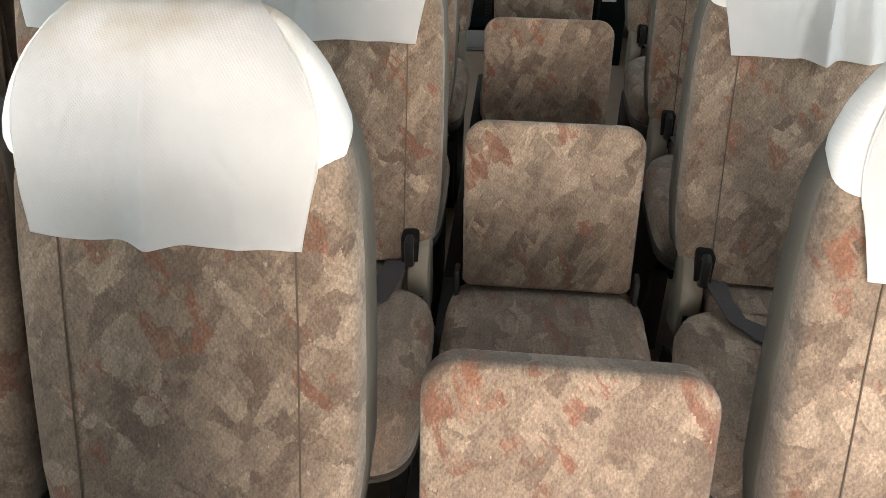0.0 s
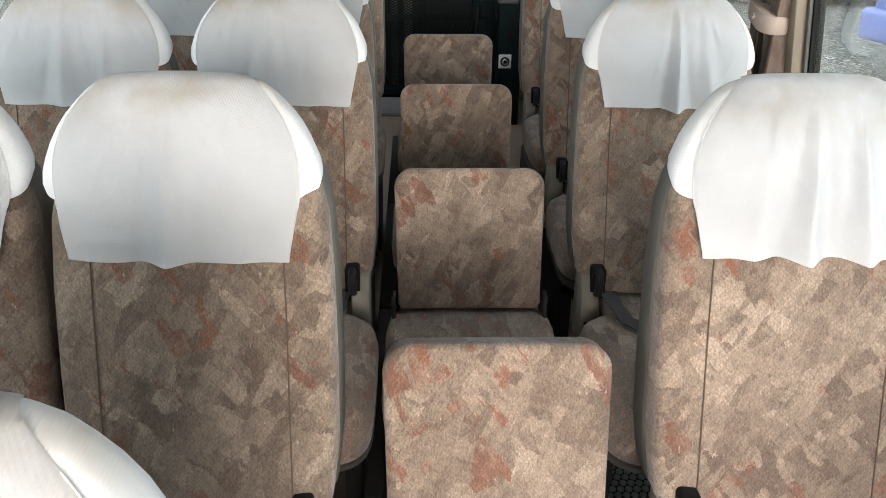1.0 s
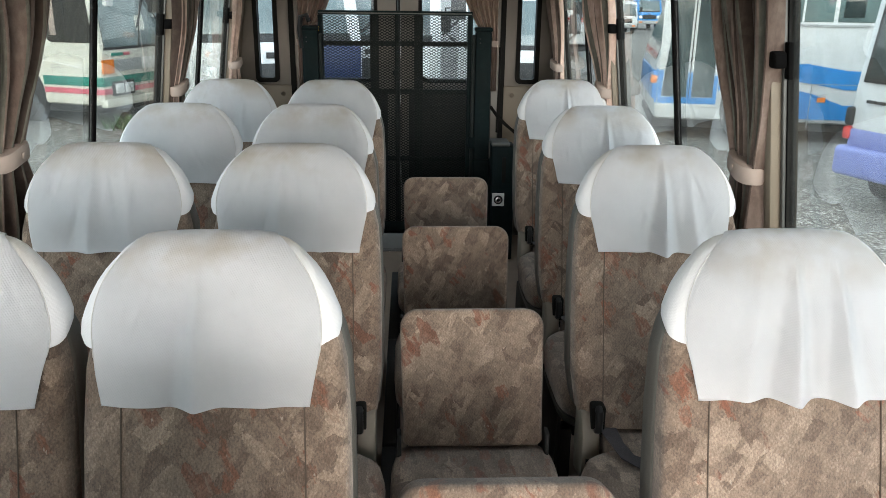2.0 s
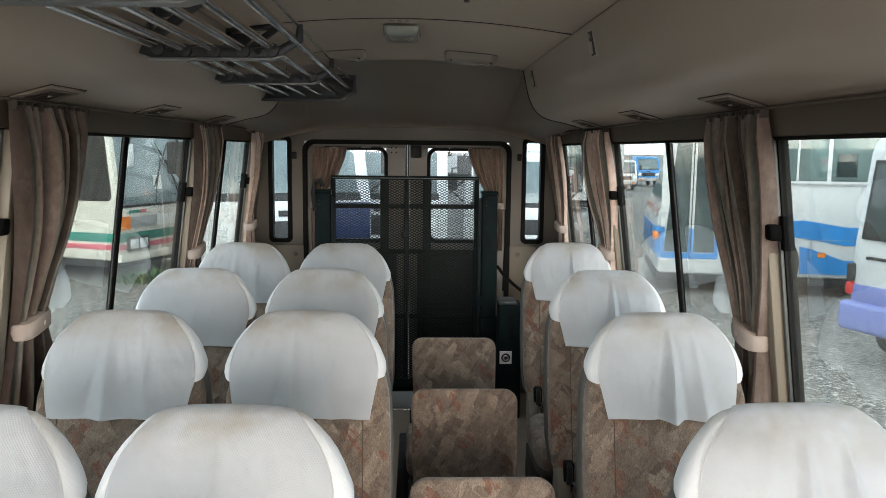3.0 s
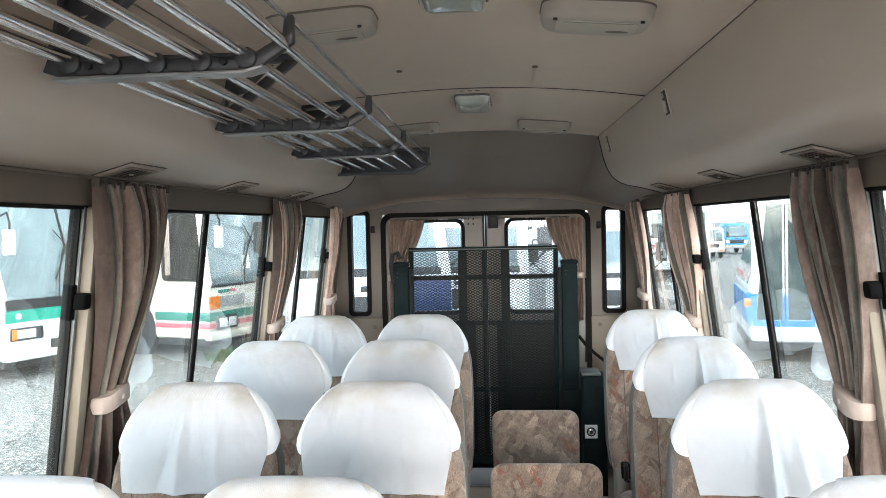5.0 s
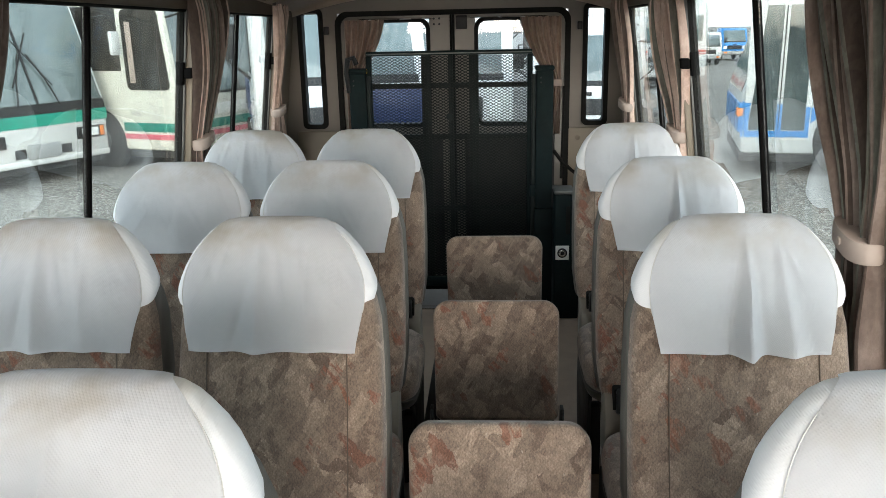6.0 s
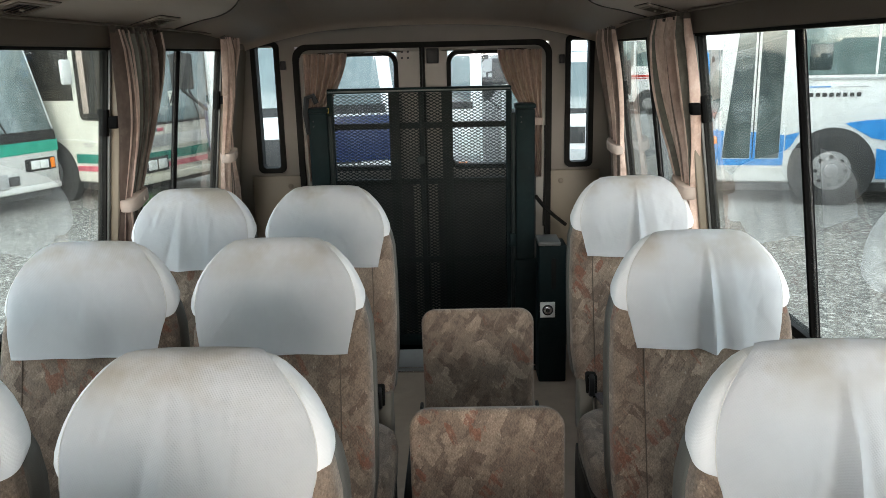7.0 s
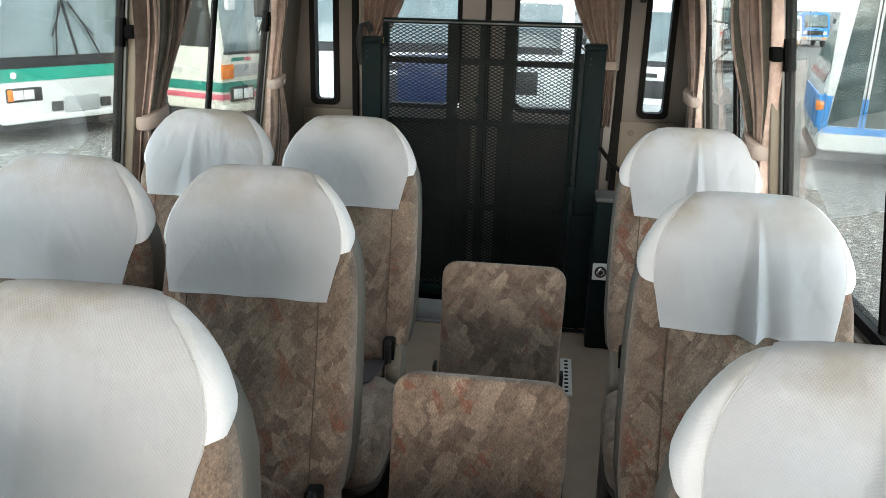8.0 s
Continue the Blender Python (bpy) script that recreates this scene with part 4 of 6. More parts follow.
# ---- curtains ----
def curtain(side, top, tie, foot, z_tie, z_foot, seed, lobes=10, lots=(0, 0, 1, 2, 2, 3)):
    """A gathered side curtain. top, tie, foot: its reach along the bus at those heights."""
    rnd = random.Random(seed)
    cur = thing("curtain", "pinkish brown mottled curtain gathered with a cloth tieback", "curtain", "side window curtains")
    z_top = 1.652
    per, nv = 12, 40
    nu = lobes * per + 1
    widths = [rnd.uniform(0.6, 1.4) for _ in range(lobes)]
    edges = [0.0]
    for w in widths:
        edges.append(edges[-1] + w / sum(widths))
    deep = [rnd.uniform(0.65, 1.25) for _ in range(lobes)]
    sway = [rnd.uniform(0, 6.28) for _ in range(lobes)]
    vt = (z_top - z_tie) / (z_top - z_foot)

    def at(i, v, off):
        n = min(i // per, lobes - 1)
        t = i / per - n
        u = edges[n] + (edges[n + 1] - edges[n]) * t
        z = z_top + (z_foot - z_top) * v
        if v < vt:
            q = v / vt
            s = q * q * (2.2 - 1.2 * q)
            a, b = top[0] + (tie[0] - top[0]) * s, top[1] + (tie[1] - top[1]) * s
            amp = 0.024 + 0.006 * math.sin(math.pi * min(1.0, 1.3 * q)) - 0.006 * q ** 3
        else:
            q = (v - vt) / (1 - vt)
            s = 1 - (1 - q) ** 2
            a, b = tie[0] + (foot[0] - tie[0]) * s, tie[1] + (foot[1] - tie[1]) * s
            amp = 0.018 + 0.010 * min(1.0, 3 * q)
        # round lobes towards the room, narrow valleys between them
        lobe = math.sin(math.pi * t) ** 0.8 * deep[n] * (1 + 0.22 * math.sin(4.5 * v + sway[n]))
        slack = 0.020 * math.sin(math.pi * q) * math.sin(2.1 * u + sway[0]) if v < vt else 0.0
        y = a + (b - a) * (u + 0.020 * math.sin(3.0 * v + sway[n]) * math.sin(math.pi * u))
        y += 0.006 * math.sin(math.pi * t) * math.sin(sway[n] + 3.5 * v)
        pinch = 0.010 * max(0.0, 1 - v / 0.05)
        return (side * (lean(z) - 0.030 - amp * lobe * 1.35 - slack + pinch * lobe - off), y, z + 0.004 * math.sin(math.pi * t) * (v == 0))

    front = [[at(i, j / (nv - 1), 0.003) for i in range(nu)] for j in range(nv)]
    back = [[at(i, j / (nv - 1), 0.0) for i in range(nu)] for j in range(nv)]
    rings = [f + b[::-1] for f, b in zip(front, back)]
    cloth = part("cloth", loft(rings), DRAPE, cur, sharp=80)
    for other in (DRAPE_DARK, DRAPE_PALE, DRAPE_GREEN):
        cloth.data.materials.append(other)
    # vertical print stripes, their dark and pale contrast widened to stand in for fold shading
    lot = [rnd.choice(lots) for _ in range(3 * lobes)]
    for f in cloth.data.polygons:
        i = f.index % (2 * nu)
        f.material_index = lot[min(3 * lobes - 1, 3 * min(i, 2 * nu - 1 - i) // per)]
    yc, hy = (tie[0] + tie[1]) / 2, (tie[1] - tie[0]) / 2 + 0.004
    xc = side * (lean(z_tie) - 0.052)
    rings = []
    for dz, k in ((-0.020, 0.96), (-0.017, 1.0), (0.0, 1.03), (0.017, 1.0), (0.020, 0.96)):
        rings.append([(p[0], p[1], z_tie + dz + 0.16 * (p[1] - yc) + 0.003 * math.sin(40 * p[1] + seed)) for p in oval(xc, yc, 0, 0.036 * k, hy * k, 2.6, 32)])
    part("tieback", loft(rings), TIE, cur, "pinkish cloth tieback band")
    part("button", disc(side * (lean(z_tie) - 0.089), yc, z_tie, 0.009, 0.006, "x", 12, 0.002), TIE, cur)
    for k in range(lobes + 1):
        y = top[0] + (top[1] - top[0]) * edges[k]
        part("hook", rbox(*sorted((side * (lean(z_top) - 0.050), side * (lean(z_top) - 0.030))), y - 0.003, y + 0.003, z_top - 0.006, z_top + 0.014, 0.001), BEAD, cur)
    return cur


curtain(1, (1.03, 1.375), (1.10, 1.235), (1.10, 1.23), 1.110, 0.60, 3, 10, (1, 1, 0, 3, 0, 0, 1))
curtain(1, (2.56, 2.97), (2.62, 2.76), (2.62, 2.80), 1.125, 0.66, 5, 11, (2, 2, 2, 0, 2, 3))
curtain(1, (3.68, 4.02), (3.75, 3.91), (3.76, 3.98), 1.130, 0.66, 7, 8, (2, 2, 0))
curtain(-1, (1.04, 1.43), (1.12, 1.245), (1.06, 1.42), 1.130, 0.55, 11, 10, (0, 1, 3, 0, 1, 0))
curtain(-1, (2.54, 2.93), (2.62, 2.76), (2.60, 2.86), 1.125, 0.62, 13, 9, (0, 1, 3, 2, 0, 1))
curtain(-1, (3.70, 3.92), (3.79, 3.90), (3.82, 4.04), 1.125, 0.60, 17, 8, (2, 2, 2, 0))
for side in (-1, 1):
    rail = put("curtain_rail", sweep([(side * (lean(1.668) - 0.032), FRONT, 1.668), (side * (lean(1.668) - 0.032), 4.10, 1.668)], 0.004, 8), HEADER)
    tagged(rail, "brown curtain rail along the window header", "curtain rail", "curtain rails")


def rear_curtain(s, seed):
    rnd = random.Random(seed)
    cur = thing("rear_curtain", "brown gathered curtain tied back at the rear door window", "curtain", "rear door curtains")
    nu, nv = 49, 26
    ph = rnd.uniform(0, 6)

    def at(u, v, off):
        z = 1.575 - 0.64 * v
        vt = 0.56
        e = (v / vt) ** 1.5 if v < vt else 1.0
        inner = 0.375 + (0.545 - 0.375) * e
        if v > vt:
            inner = 0.545 - 0.015 * (v - vt) / (1 - vt)
        outer = 0.600
        x = inner + (outer - inner) * u
        amp = 0.018 - 0.005 * e
        y = REAR - 0.035 + amp * math.sin(2 * math.pi * 6 * u + ph + 0.6 * v) + 0.004 * math.sin(13 * u + 5 * v) - off
        return (s * x, y, z)

    rings = [[at(i / (nu - 1), j / (nv - 1), 0.0) for i in range(nu)] + [at(i / (nu - 1), j / (nv - 1), -0.003) for i in reversed(range(nu))] for j in range(nv)]
    part("cloth", loft(rings), DRAPE_REAR, cur, sharp=80)
    part("tieback", loft([oval(s * 0.572, REAR - 0.035, z, 0.034, 0.022, 2.6, 24) for z in (1.200, 1.204, 1.232, 1.236)]), TIE, cur, "cloth tieback band")


rear_curtain(-1, 21)
rear_curtain(1, 23)


# ---- seats ----
def seat_front(z):
    """How far the front of the backrest lies behind the line of the cover's lower hem."""
    return 0.012 + 0.285 * (z - 0.93) - 0.05 * max(0.0, z - 1.03)


# height, half width, thickness and squareness of the backrest
BACK_ROWS = ((0.512, 0.145, 0.06, 3), (0.520, 0.174, 0.10, 4), (0.545, 0.194, 0.130, 5), (0.62, 0.203, 0.135, 5), (0.75, 0.204, 0.125, 5), (0.88, 0.202, 0.115, 5),
             (0.97, 0.197, 0.105, 4.6), (1.01, 0.188, 0.100, 4.2), (1.05, 0.172, 0.092, 3.8), (1.082, 0.150, 0.082, 3.4), (1.102, 0.118, 0.066, 3), (1.110, 0.080, 0.045, 2.6))


def padded_front(x, z):
    """The front of the padding at a place across the backrest."""
    zs, ws, ts, es = zip(*BACK_ROWS)
    w, th, e = (float(np.interp(z, zs, q)) for q in (ws, ts, es))
    k = min(0.995, abs(x) / w)
    return seat_front(z) + th / 2 * (1 - (1 - k ** e) ** (1 / e))


def back_ring(z, w, th, e, dy=0.0):
    yf = seat_front(z) + dy
    return oval(0, yf + th / 2, z, w, th / 2, e, 40)


def coach_seat(aisle, group):
    """One forward-facing seat, its origin on the floor below the hem of its head cover. aisle: the side of the recliner, or 0."""
    seat = thing("coach_seat", "reclining coach seat in taupe moquette with rust brush strokes", "seat", group)
    rows = BACK_ROWS
    back = part("backrest", loft([back_ring(*r) for r in rows]), FABRIC, seat, sharp=60)
    shell = [(z, w + 0.0045, th * 0.70, e + 1.5, th * 0.45) for z, w, th, e in rows[1:-2]]
    part("back_shell", loft([back_ring(*r) for r in shell]), VINYL, seat, "grey-beige vinyl edging and rear shell", sharp=60)
    for sx in (-1, 1):
        line = [(sx * (0.137 - 0.02 * max(0, z - 0.85)), seat_front(z) + 0.0005, z) for z in [0.535 + 0.050 * k for k in range(10)]]
        part("seam", sweep(line, 0.0012, 6), SEAM, back, "stitched dark seam")
    # cushion
    def cush(z, w, y0, y1, e):
        return oval(0, (y0 + y1) / 2, z, w, (y1 - y0) / 2, e, 40)
    rows = ((0.385, 0.200, -0.560, -0.16, 5), (0.400, 0.214, -0.578, -0.16, 5), (0.450, 0.218, -0.585, -0.15, 5), (0.478, 0.213, -0.578, -0.15, 4.5), (0.492, 0.198, -0.556, -0.16, 4.2), (0.498, 0.16, -0.50, -0.18, 4))
    cushion = part("cushion", loft([cush(*r) for r in rows]), FABRIC, seat, sharp=60)
    part("cushion_rear", loft([oval(0, -0.115, z, w, 0.075, 5, 32) for z, w in ((0.40, 0.132), (0.478, 0.136), (0.494, 0.128), (0.498, 0.10))]), FABRIC, seat, sharp=60)
    part("skirt", loft([cush(*r) for r in ((0.290, 0.150, -0.430, -0.16, 4), (0.300, 0.172, -0.465, -0.16, 4), (0.350, 0.205, -0.545, -0.16, 4.5), (0.380, 0.214, -0.574, -0.16, 5), (0.392, 0.214, -0.578, -0.16, 5))]), VINYL, seat, "grey vinyl cushion skirt", sharp=60)
    part("seam", sweep([(-0.212, -0.30, 0.478), (-0.10, -0.29, 0.4965), (0.10, -0.29, 0.4965), (0.212, -0.30, 0.478)], 0.002, 6), SEAM, cushion)
    part("base", rbox(-0.15, 0.15, -0.42, -0.06, 0.255, 0.295, 0.006), STEEL_DARK, seat, "dark steel seat base")
    for sx in (-1, 1):
        for y in (-0.36, -0.12):
            part("leg", rbox(sx * 0.16 - 0.018, sx * 0.16 + 0.018, y - 0.025, y + 0.025, 0.0, 0.26, 0.004), STEEL_DARK, seat)
    if aisle:
        part("side_cover", prism(rounded([(-0.36, 0.0), (-0.10, 0.0), (-0.05, 0.20), (-0.06, 0.33), (-0.40, 0.33)], 0.03, 4), "x", *sorted((aisle * 0.180, aisle * 0.190))), STEEL_DARK, seat, "dark side cover below the cushion")
        a, b = sorted((aisle * 0.146, aisle * 0.190))
        br = part("recliner", prism([(-0.125, 0.385), (-0.045, 0.370), (-0.030, 0.44), (-0.030, 0.545), (-0.060, 0.558), (-0.092, 0.550), (-0.122, 0.50), (-0.130, 0.45)], "x", a, b, 0.008), BRACKETBEIGE, seat, "grey-beige plastic recliner bracket")
        part("slot", rbox(*sorted((aisle * 0.170, aisle * 0.180)), -0.134, -0.122, 0.420, 0.446, 0.0), BLACK, br)
        part("socket", prism(rounded([(aisle * 0.134, 0.500), (aisle * 0.168, 0.500), (aisle * 0.168, 0.578), (aisle * 0.134, 0.578)], 0.010, 4), "y", -0.112, -0.070, 0.002), RUBBER, seat, "black lever socket")
        part("lever", sweep([(aisle * 0.152, -0.110, 0.512), (aisle * 0.152, -0.124, 0.520), (aisle * 0.152, -0.126, 0.545), (aisle * 0.152, -0.122, 0.566), (aisle * 0.152, -0.108, 0.572)], 0.0095, 10), BLACK, seat, "glossy black recliner lever")
    # lap belt lying on the cushion
    sx = aisle or 1
    pts = [(sx * 0.125, -0.105, 0.512), (sx * 0.118, -0.16, 0.509), (sx * 0.105, -0.22, 0.506), (sx * 0.05, -0.275, 0.505), (-sx * 0.03, -0.285, 0.504)]
    belt = bmesh.new()
    rings = []
    for i, p in enumerate(pts):
        d = (Vector(pts[min(i + 1, 4)]) - Vector(pts[max(i - 1, 0)])).normalized()
        n = d.cross(Vector((0, 0, 1))).normalized() * 0.021
        tw = Vector((0, 0, 0.007 * math.sin(i * 1.3)))
        q = Vector(p)
        rings.append([q + n + tw, q - n - tw, q - n - tw + Vector((0, 0, 0.003)), q + n + tw + Vector((0, 0, 0.003))])
    strap = part("seat_belt", loft(rings, bm=belt), BELT, seat, "grey lap belt webbing")
    part("buckle", rbox(-0.016, 0.016, -0.30, -0.225, 0.499, 0.517, 0.005), BLACK, strap)
    part("buckle_strap", sweep([(-sx * 0.17, -0.11, 0.50), (-sx * 0.155, -0.16, 0.515), (-sx * 0.12, -0.215, 0.508)], 0.018, 8, flat=0.15), BELT, seat)
    return seat


# height, half width and thickness of the cloth cap over the headrest
CAP_ROWS = ((1.004, 0.190, 0.112), (1.016, 0.194, 0.118), (1.034, 0.194, 0.119), (1.054, 0.190, 0.117), (1.075, 0.182, 0.113), (1.095, 0.171, 0.107), (1.113, 0.158, 0.099), (1.128, 0.144, 0.090), (1.141, 0.131, 0.078), (1.151, 0.117, 0.062), (1.158, 0.099, 0.044), (1.1625, 0.072, 0.024), (1.164, 0.012, 0.006))
CAP_BASE, CAP_PEAK = 1.004, 1.164
SHEET_ROWS = ((0.928, 0.153), (0.936, 0.154), (0.950, 0.157), (0.965, 0.160), (0.980, 0.163), (0.995, 0.166), (1.005, 0.168), (1.015, 0.169), (1.030, 0.170))


def head_cover(seed, pleats, wrinkle=1.0, wide=1.0):
    """A white cloth slipped over the headrest, its gussets hanging over the sides and a flap down the front.
    pleats: (place across, height, half width) of each soft fold that opens towards the hem."""
    rnd = random.Random(seed)
    cov = thing("headrest_cover", "white cotton headrest cover with a hanging front flap", "headrest cover", "headrest covers")
    tilt = rnd.uniform(-0.004, 0.004)
    creases = [(rnd.uniform(-0.15, 0.15), rnd.uniform(-0.9, 0.9), rnd.uniform(1.02, 1.13), rnd.uniform(0.02, 0.06), rnd.uniform(0.0008, 0.0022) * wrinkle * rnd.choice((1, -1))) for _ in range(12)]

    def fold(x, z):
        g = max(0.0, min(1.0, (1.145 - z) / 0.20))
        h = 0.0
        for c, high, wide_at in pleats:
            s = 0.30 * wide_at + 0.70 * wide_at * g
            d = (x - c * (0.70 + 0.30 * g)) / s
            h += high * (g * (1.6 - 0.6 * g)) * math.exp(-abs(d) ** 1.6)
            h -= 0.22 * high * g * math.exp(-((abs(d) - 1.9) / 0.8) ** 2)
        for c0, run, zc, reach, high in creases:
            line = c0 + run * (zc - z)
            h += high * math.exp(-((x - line) / 0.007) ** 2) * math.exp(-((z - zc + 0.03) / reach) ** 2)
        return h + (0.0010 * math.sin(47 * x + 21 * z + seed) + 0.0008 * math.sin(31 * x - 47 * z + 2 * seed)) * wrinkle * (0.3 + g)

    zs, ws, ts = zip(*CAP_ROWS)

    def cap_half(z):
        return float(np.interp(z, zs, ws)), float(np.interp(z, zs, ts)) / 2

    rings = []
    for z, w, th in CAP_ROWS:
        ring = []
        low = max(0.0, min(1.0, (1.060 - z) / 0.056))
        for x, y, _ in oval(0, seat_front(z) + 0.047, z, w, th / 2, 3.0, 64):
            back = max(0.0, min(1.0, (y - seat_front(z) - 0.047 + th / 2) / th))
            side = max(0.0, (abs(x) / w - 0.7) / 0.3)
            bulge = 1.0 + 0.022 * low * side * math.sin(math.pi * back)
            dent = 0.0014 * math.sin(40 * x + 70 * z + seed) * (1.0 if y > seat_front(z) + 0.047 else 0.0)
            if y < seat_front(z) + 0.047 and abs(x) < 0.80 * w:
                dent += 0.006 * (1 - (abs(x) / (0.80 * w)) ** 4) * max(0.0, min(1.0, (1.120 - z) / 0.04))
            # the gusset's lower edge hangs lowest at the front seam and rises to the rear
            ring.append((x * bulge, y + dent, z + low * (0.046 * back ** 1.2 - 0.010 * (1 - back) * side)))
        rings.append(ring)
    part("cap", loft(rings, caps=False), COTTON, cov, sharp=75)
    sheet = []
    NX = 91
    zs0, hs0 = zip(*SHEET_ROWS)
    levels = sorted(set(zs0) | {round(0.945 + 0.0064 * k, 4) for k in range(31)})

    def half_at(z):
        if z < 1.03:
            return float(np.interp(z, zs0, hs0)) * wide
        join = 0.170 * wide / cap_half(1.03)[0]
        return cap_half(z)[0] * (join + (0.975 - join) * ((z - 1.03) / 0.12) ** 1.2)

    for z in levels:
        half = half_at(z)
        row = []
        for i in range(NX):
            u = -1 + 2 * i / (NX - 1)
            x = half * u
            if z > 1.02:
                w, t = cap_half(z)
                y = seat_front(z) + 0.047 - t * (1 - min(0.999, abs(x) / w) ** 3.0) ** (1 / 3.0) - 0.0030
            else:
                y = padded_front(x, z) - 0.012
                k = (z - 0.975) / 0.045
                if k > 0:
                    k = k * k * (3 - 2 * k)
                    w, t = cap_half(max(z, 1.016))
                    y2 = seat_front(z) + 0.047 - t * (1 - min(0.999, abs(x) / w) ** 3.0) ** (1 / 3.0) - 0.0030
                    y = y * (1 - k) + y2 * k
            f = fold(x, z)
            zz = z
            if z < 0.945:
                zz += tilt * u + 0.002 * math.sin(2.6 * u + seed) - 0.06 * f
            row.append((x, y - f * (1 - abs(u) ** 8), zz))
        sheet.append(row)

    def cap_top(x, dy):
        """The height of the cap's surface at a place across it and behind its middle line."""
        lo, hi = CAP_BASE, CAP_PEAK
        for _ in range(24):
            z = (lo + hi) / 2
            w, t = cap_half(z)
            lo, hi = (z, hi) if (abs(x) / w) ** 3 + (abs(dy) / t) ** 3 < 1 else (lo, z)
        return lo

    for dy0, dy1, half in ((-0.026, -0.010, 0.110), (-0.018, -0.006, 0.106), (-0.008, -0.001, 0.102), (0.002, 0.006, 0.099), (0.014, 0.016, 0.096), (0.026, 0.026, 0.092), (0.036, 0.036, 0.086)):
        row = []
        for i in range(NX):
            u = -1 + 2 * i / (NX - 1)
            x, dy = half * u, dy0 + (dy1 - dy0) * abs(u) ** 3
            z = cap_top(x, dy)
            row.append((x, seat_front(z) + 0.047 + dy, z + 0.0028))
        sheet.append(row)
    bm = loft(sheet, closed=False)
    bmesh.ops.solidify(bm, geom=bm.faces[:], thickness=0.0020)
    part("flap", bm, COTTON, cov, sharp=75)
    for s in (0, -1):
        line = [(r[s][0], r[s][1] - 0.0004, r[s][2]) for r in sheet[14:len(levels)]]
        part("hem", sweep(line, 0.0007, 6), PIPING, cov, "stitched side hem")
    return cov


ROWS_L = ((-0.430, -0.238), (0.308, -0.239), (1.050, -0.216), (1.755, -0.249), (2.490, -0.249))
ROWS_R = ((0.312, 0.660), (1.040, 0.668), (1.750, 0.698), (2.560, 0.722))
proto_aisle = coach_seat(1, "seats of the left-hand pairs")
proto_window = coach_seat(0, "seats of the left-hand pairs")
proto_single = coach_seat(-1, "single seats by the window")
covers = [head_cover(31, ((-0.015, 0.017, 0.020), (0.085, 0.004, 0.02))),
          head_cover(32, ((-0.030, 0.012, 0.022), (0.070, 0.006, 0.020)), 1.3, 1.05),
          head_cover(33, ((0.010, 0.004, 0.035),), 0.8, 1.06)]
covers_single = [head_cover(34, ((-0.010, 0.026, 0.019), (0.078, 0.020, 0.017), (-0.085, 0.009, 0.018)), 1.0, 1.02),
                 head_cover(35, ((0.004, 0.032, 0.017), (0.085, 0.011, 0.018))),
                 head_cover(36, ((0.010, 0.032, 0.015), (0.075, 0.008, 0.026)))]
used = set()


def place(proto, m):
    if proto not in used:
        used.add(proto)
        proto.matrix_basis = m
        return proto
    return copy_thing(proto, m)


for i, (y, x) in enumerate(ROWS_L):
    place(proto_aisle, pose(x + 0.008, y, 0))
    place(covers[(1, 0, 1, 2, 2)[i]], pose(x, y, 0))
    gap = (0.424, 0.412, 0.438, 0.424, 0.424)[i]
    place(proto_window, pose(x - gap - 0.004, y, 0))
    place(covers[(0, 2, 1, 2, 1)[i]], pose(x - gap, y, 0))
for i, (y, x) in enumerate(ROWS_R):
    place(proto_single, pose(x, y, 0))
    place(covers_single[(0, 1, 2, 2)[i]], pose(x, y, 0))


def floor_mat(x0, x1, y0, y1):
    """A pale studded plastic mat lying under a seat front."""
    g = thing("studded_mat", "bluish white studded plastic mat on the floor below the seat", "mat", "", (x0, y0, 0.0))
    part("sheet", rbox(0.0, x1 - x0, 0.0, y1 - y0, 0.0, 0.004, 0.001), GUARDGREY, g, "dark backing sheet")
    for r in range(int((y1 - y0) / 0.021)):
        for c in range(int((x1 - x0) / 0.021)):
            cx, cy = 0.011 + 0.021 * c + (0.0105 if r % 2 else 0.0), 0.011 + 0.021 * r
            if cx < x1 - x0 - 0.006:
                part("stud", prism([(cx + 0.0092 * math.cos(math.pi * k / 5), cy + 0.0092 * math.sin(math.pi * k / 5)) for k in range(10)], "z", 0.003, 0.008), GUARDBLUE, g, "pale bluish stud")
    return g


floor_mat(0.50, 0.76, 0.62, 0.965)


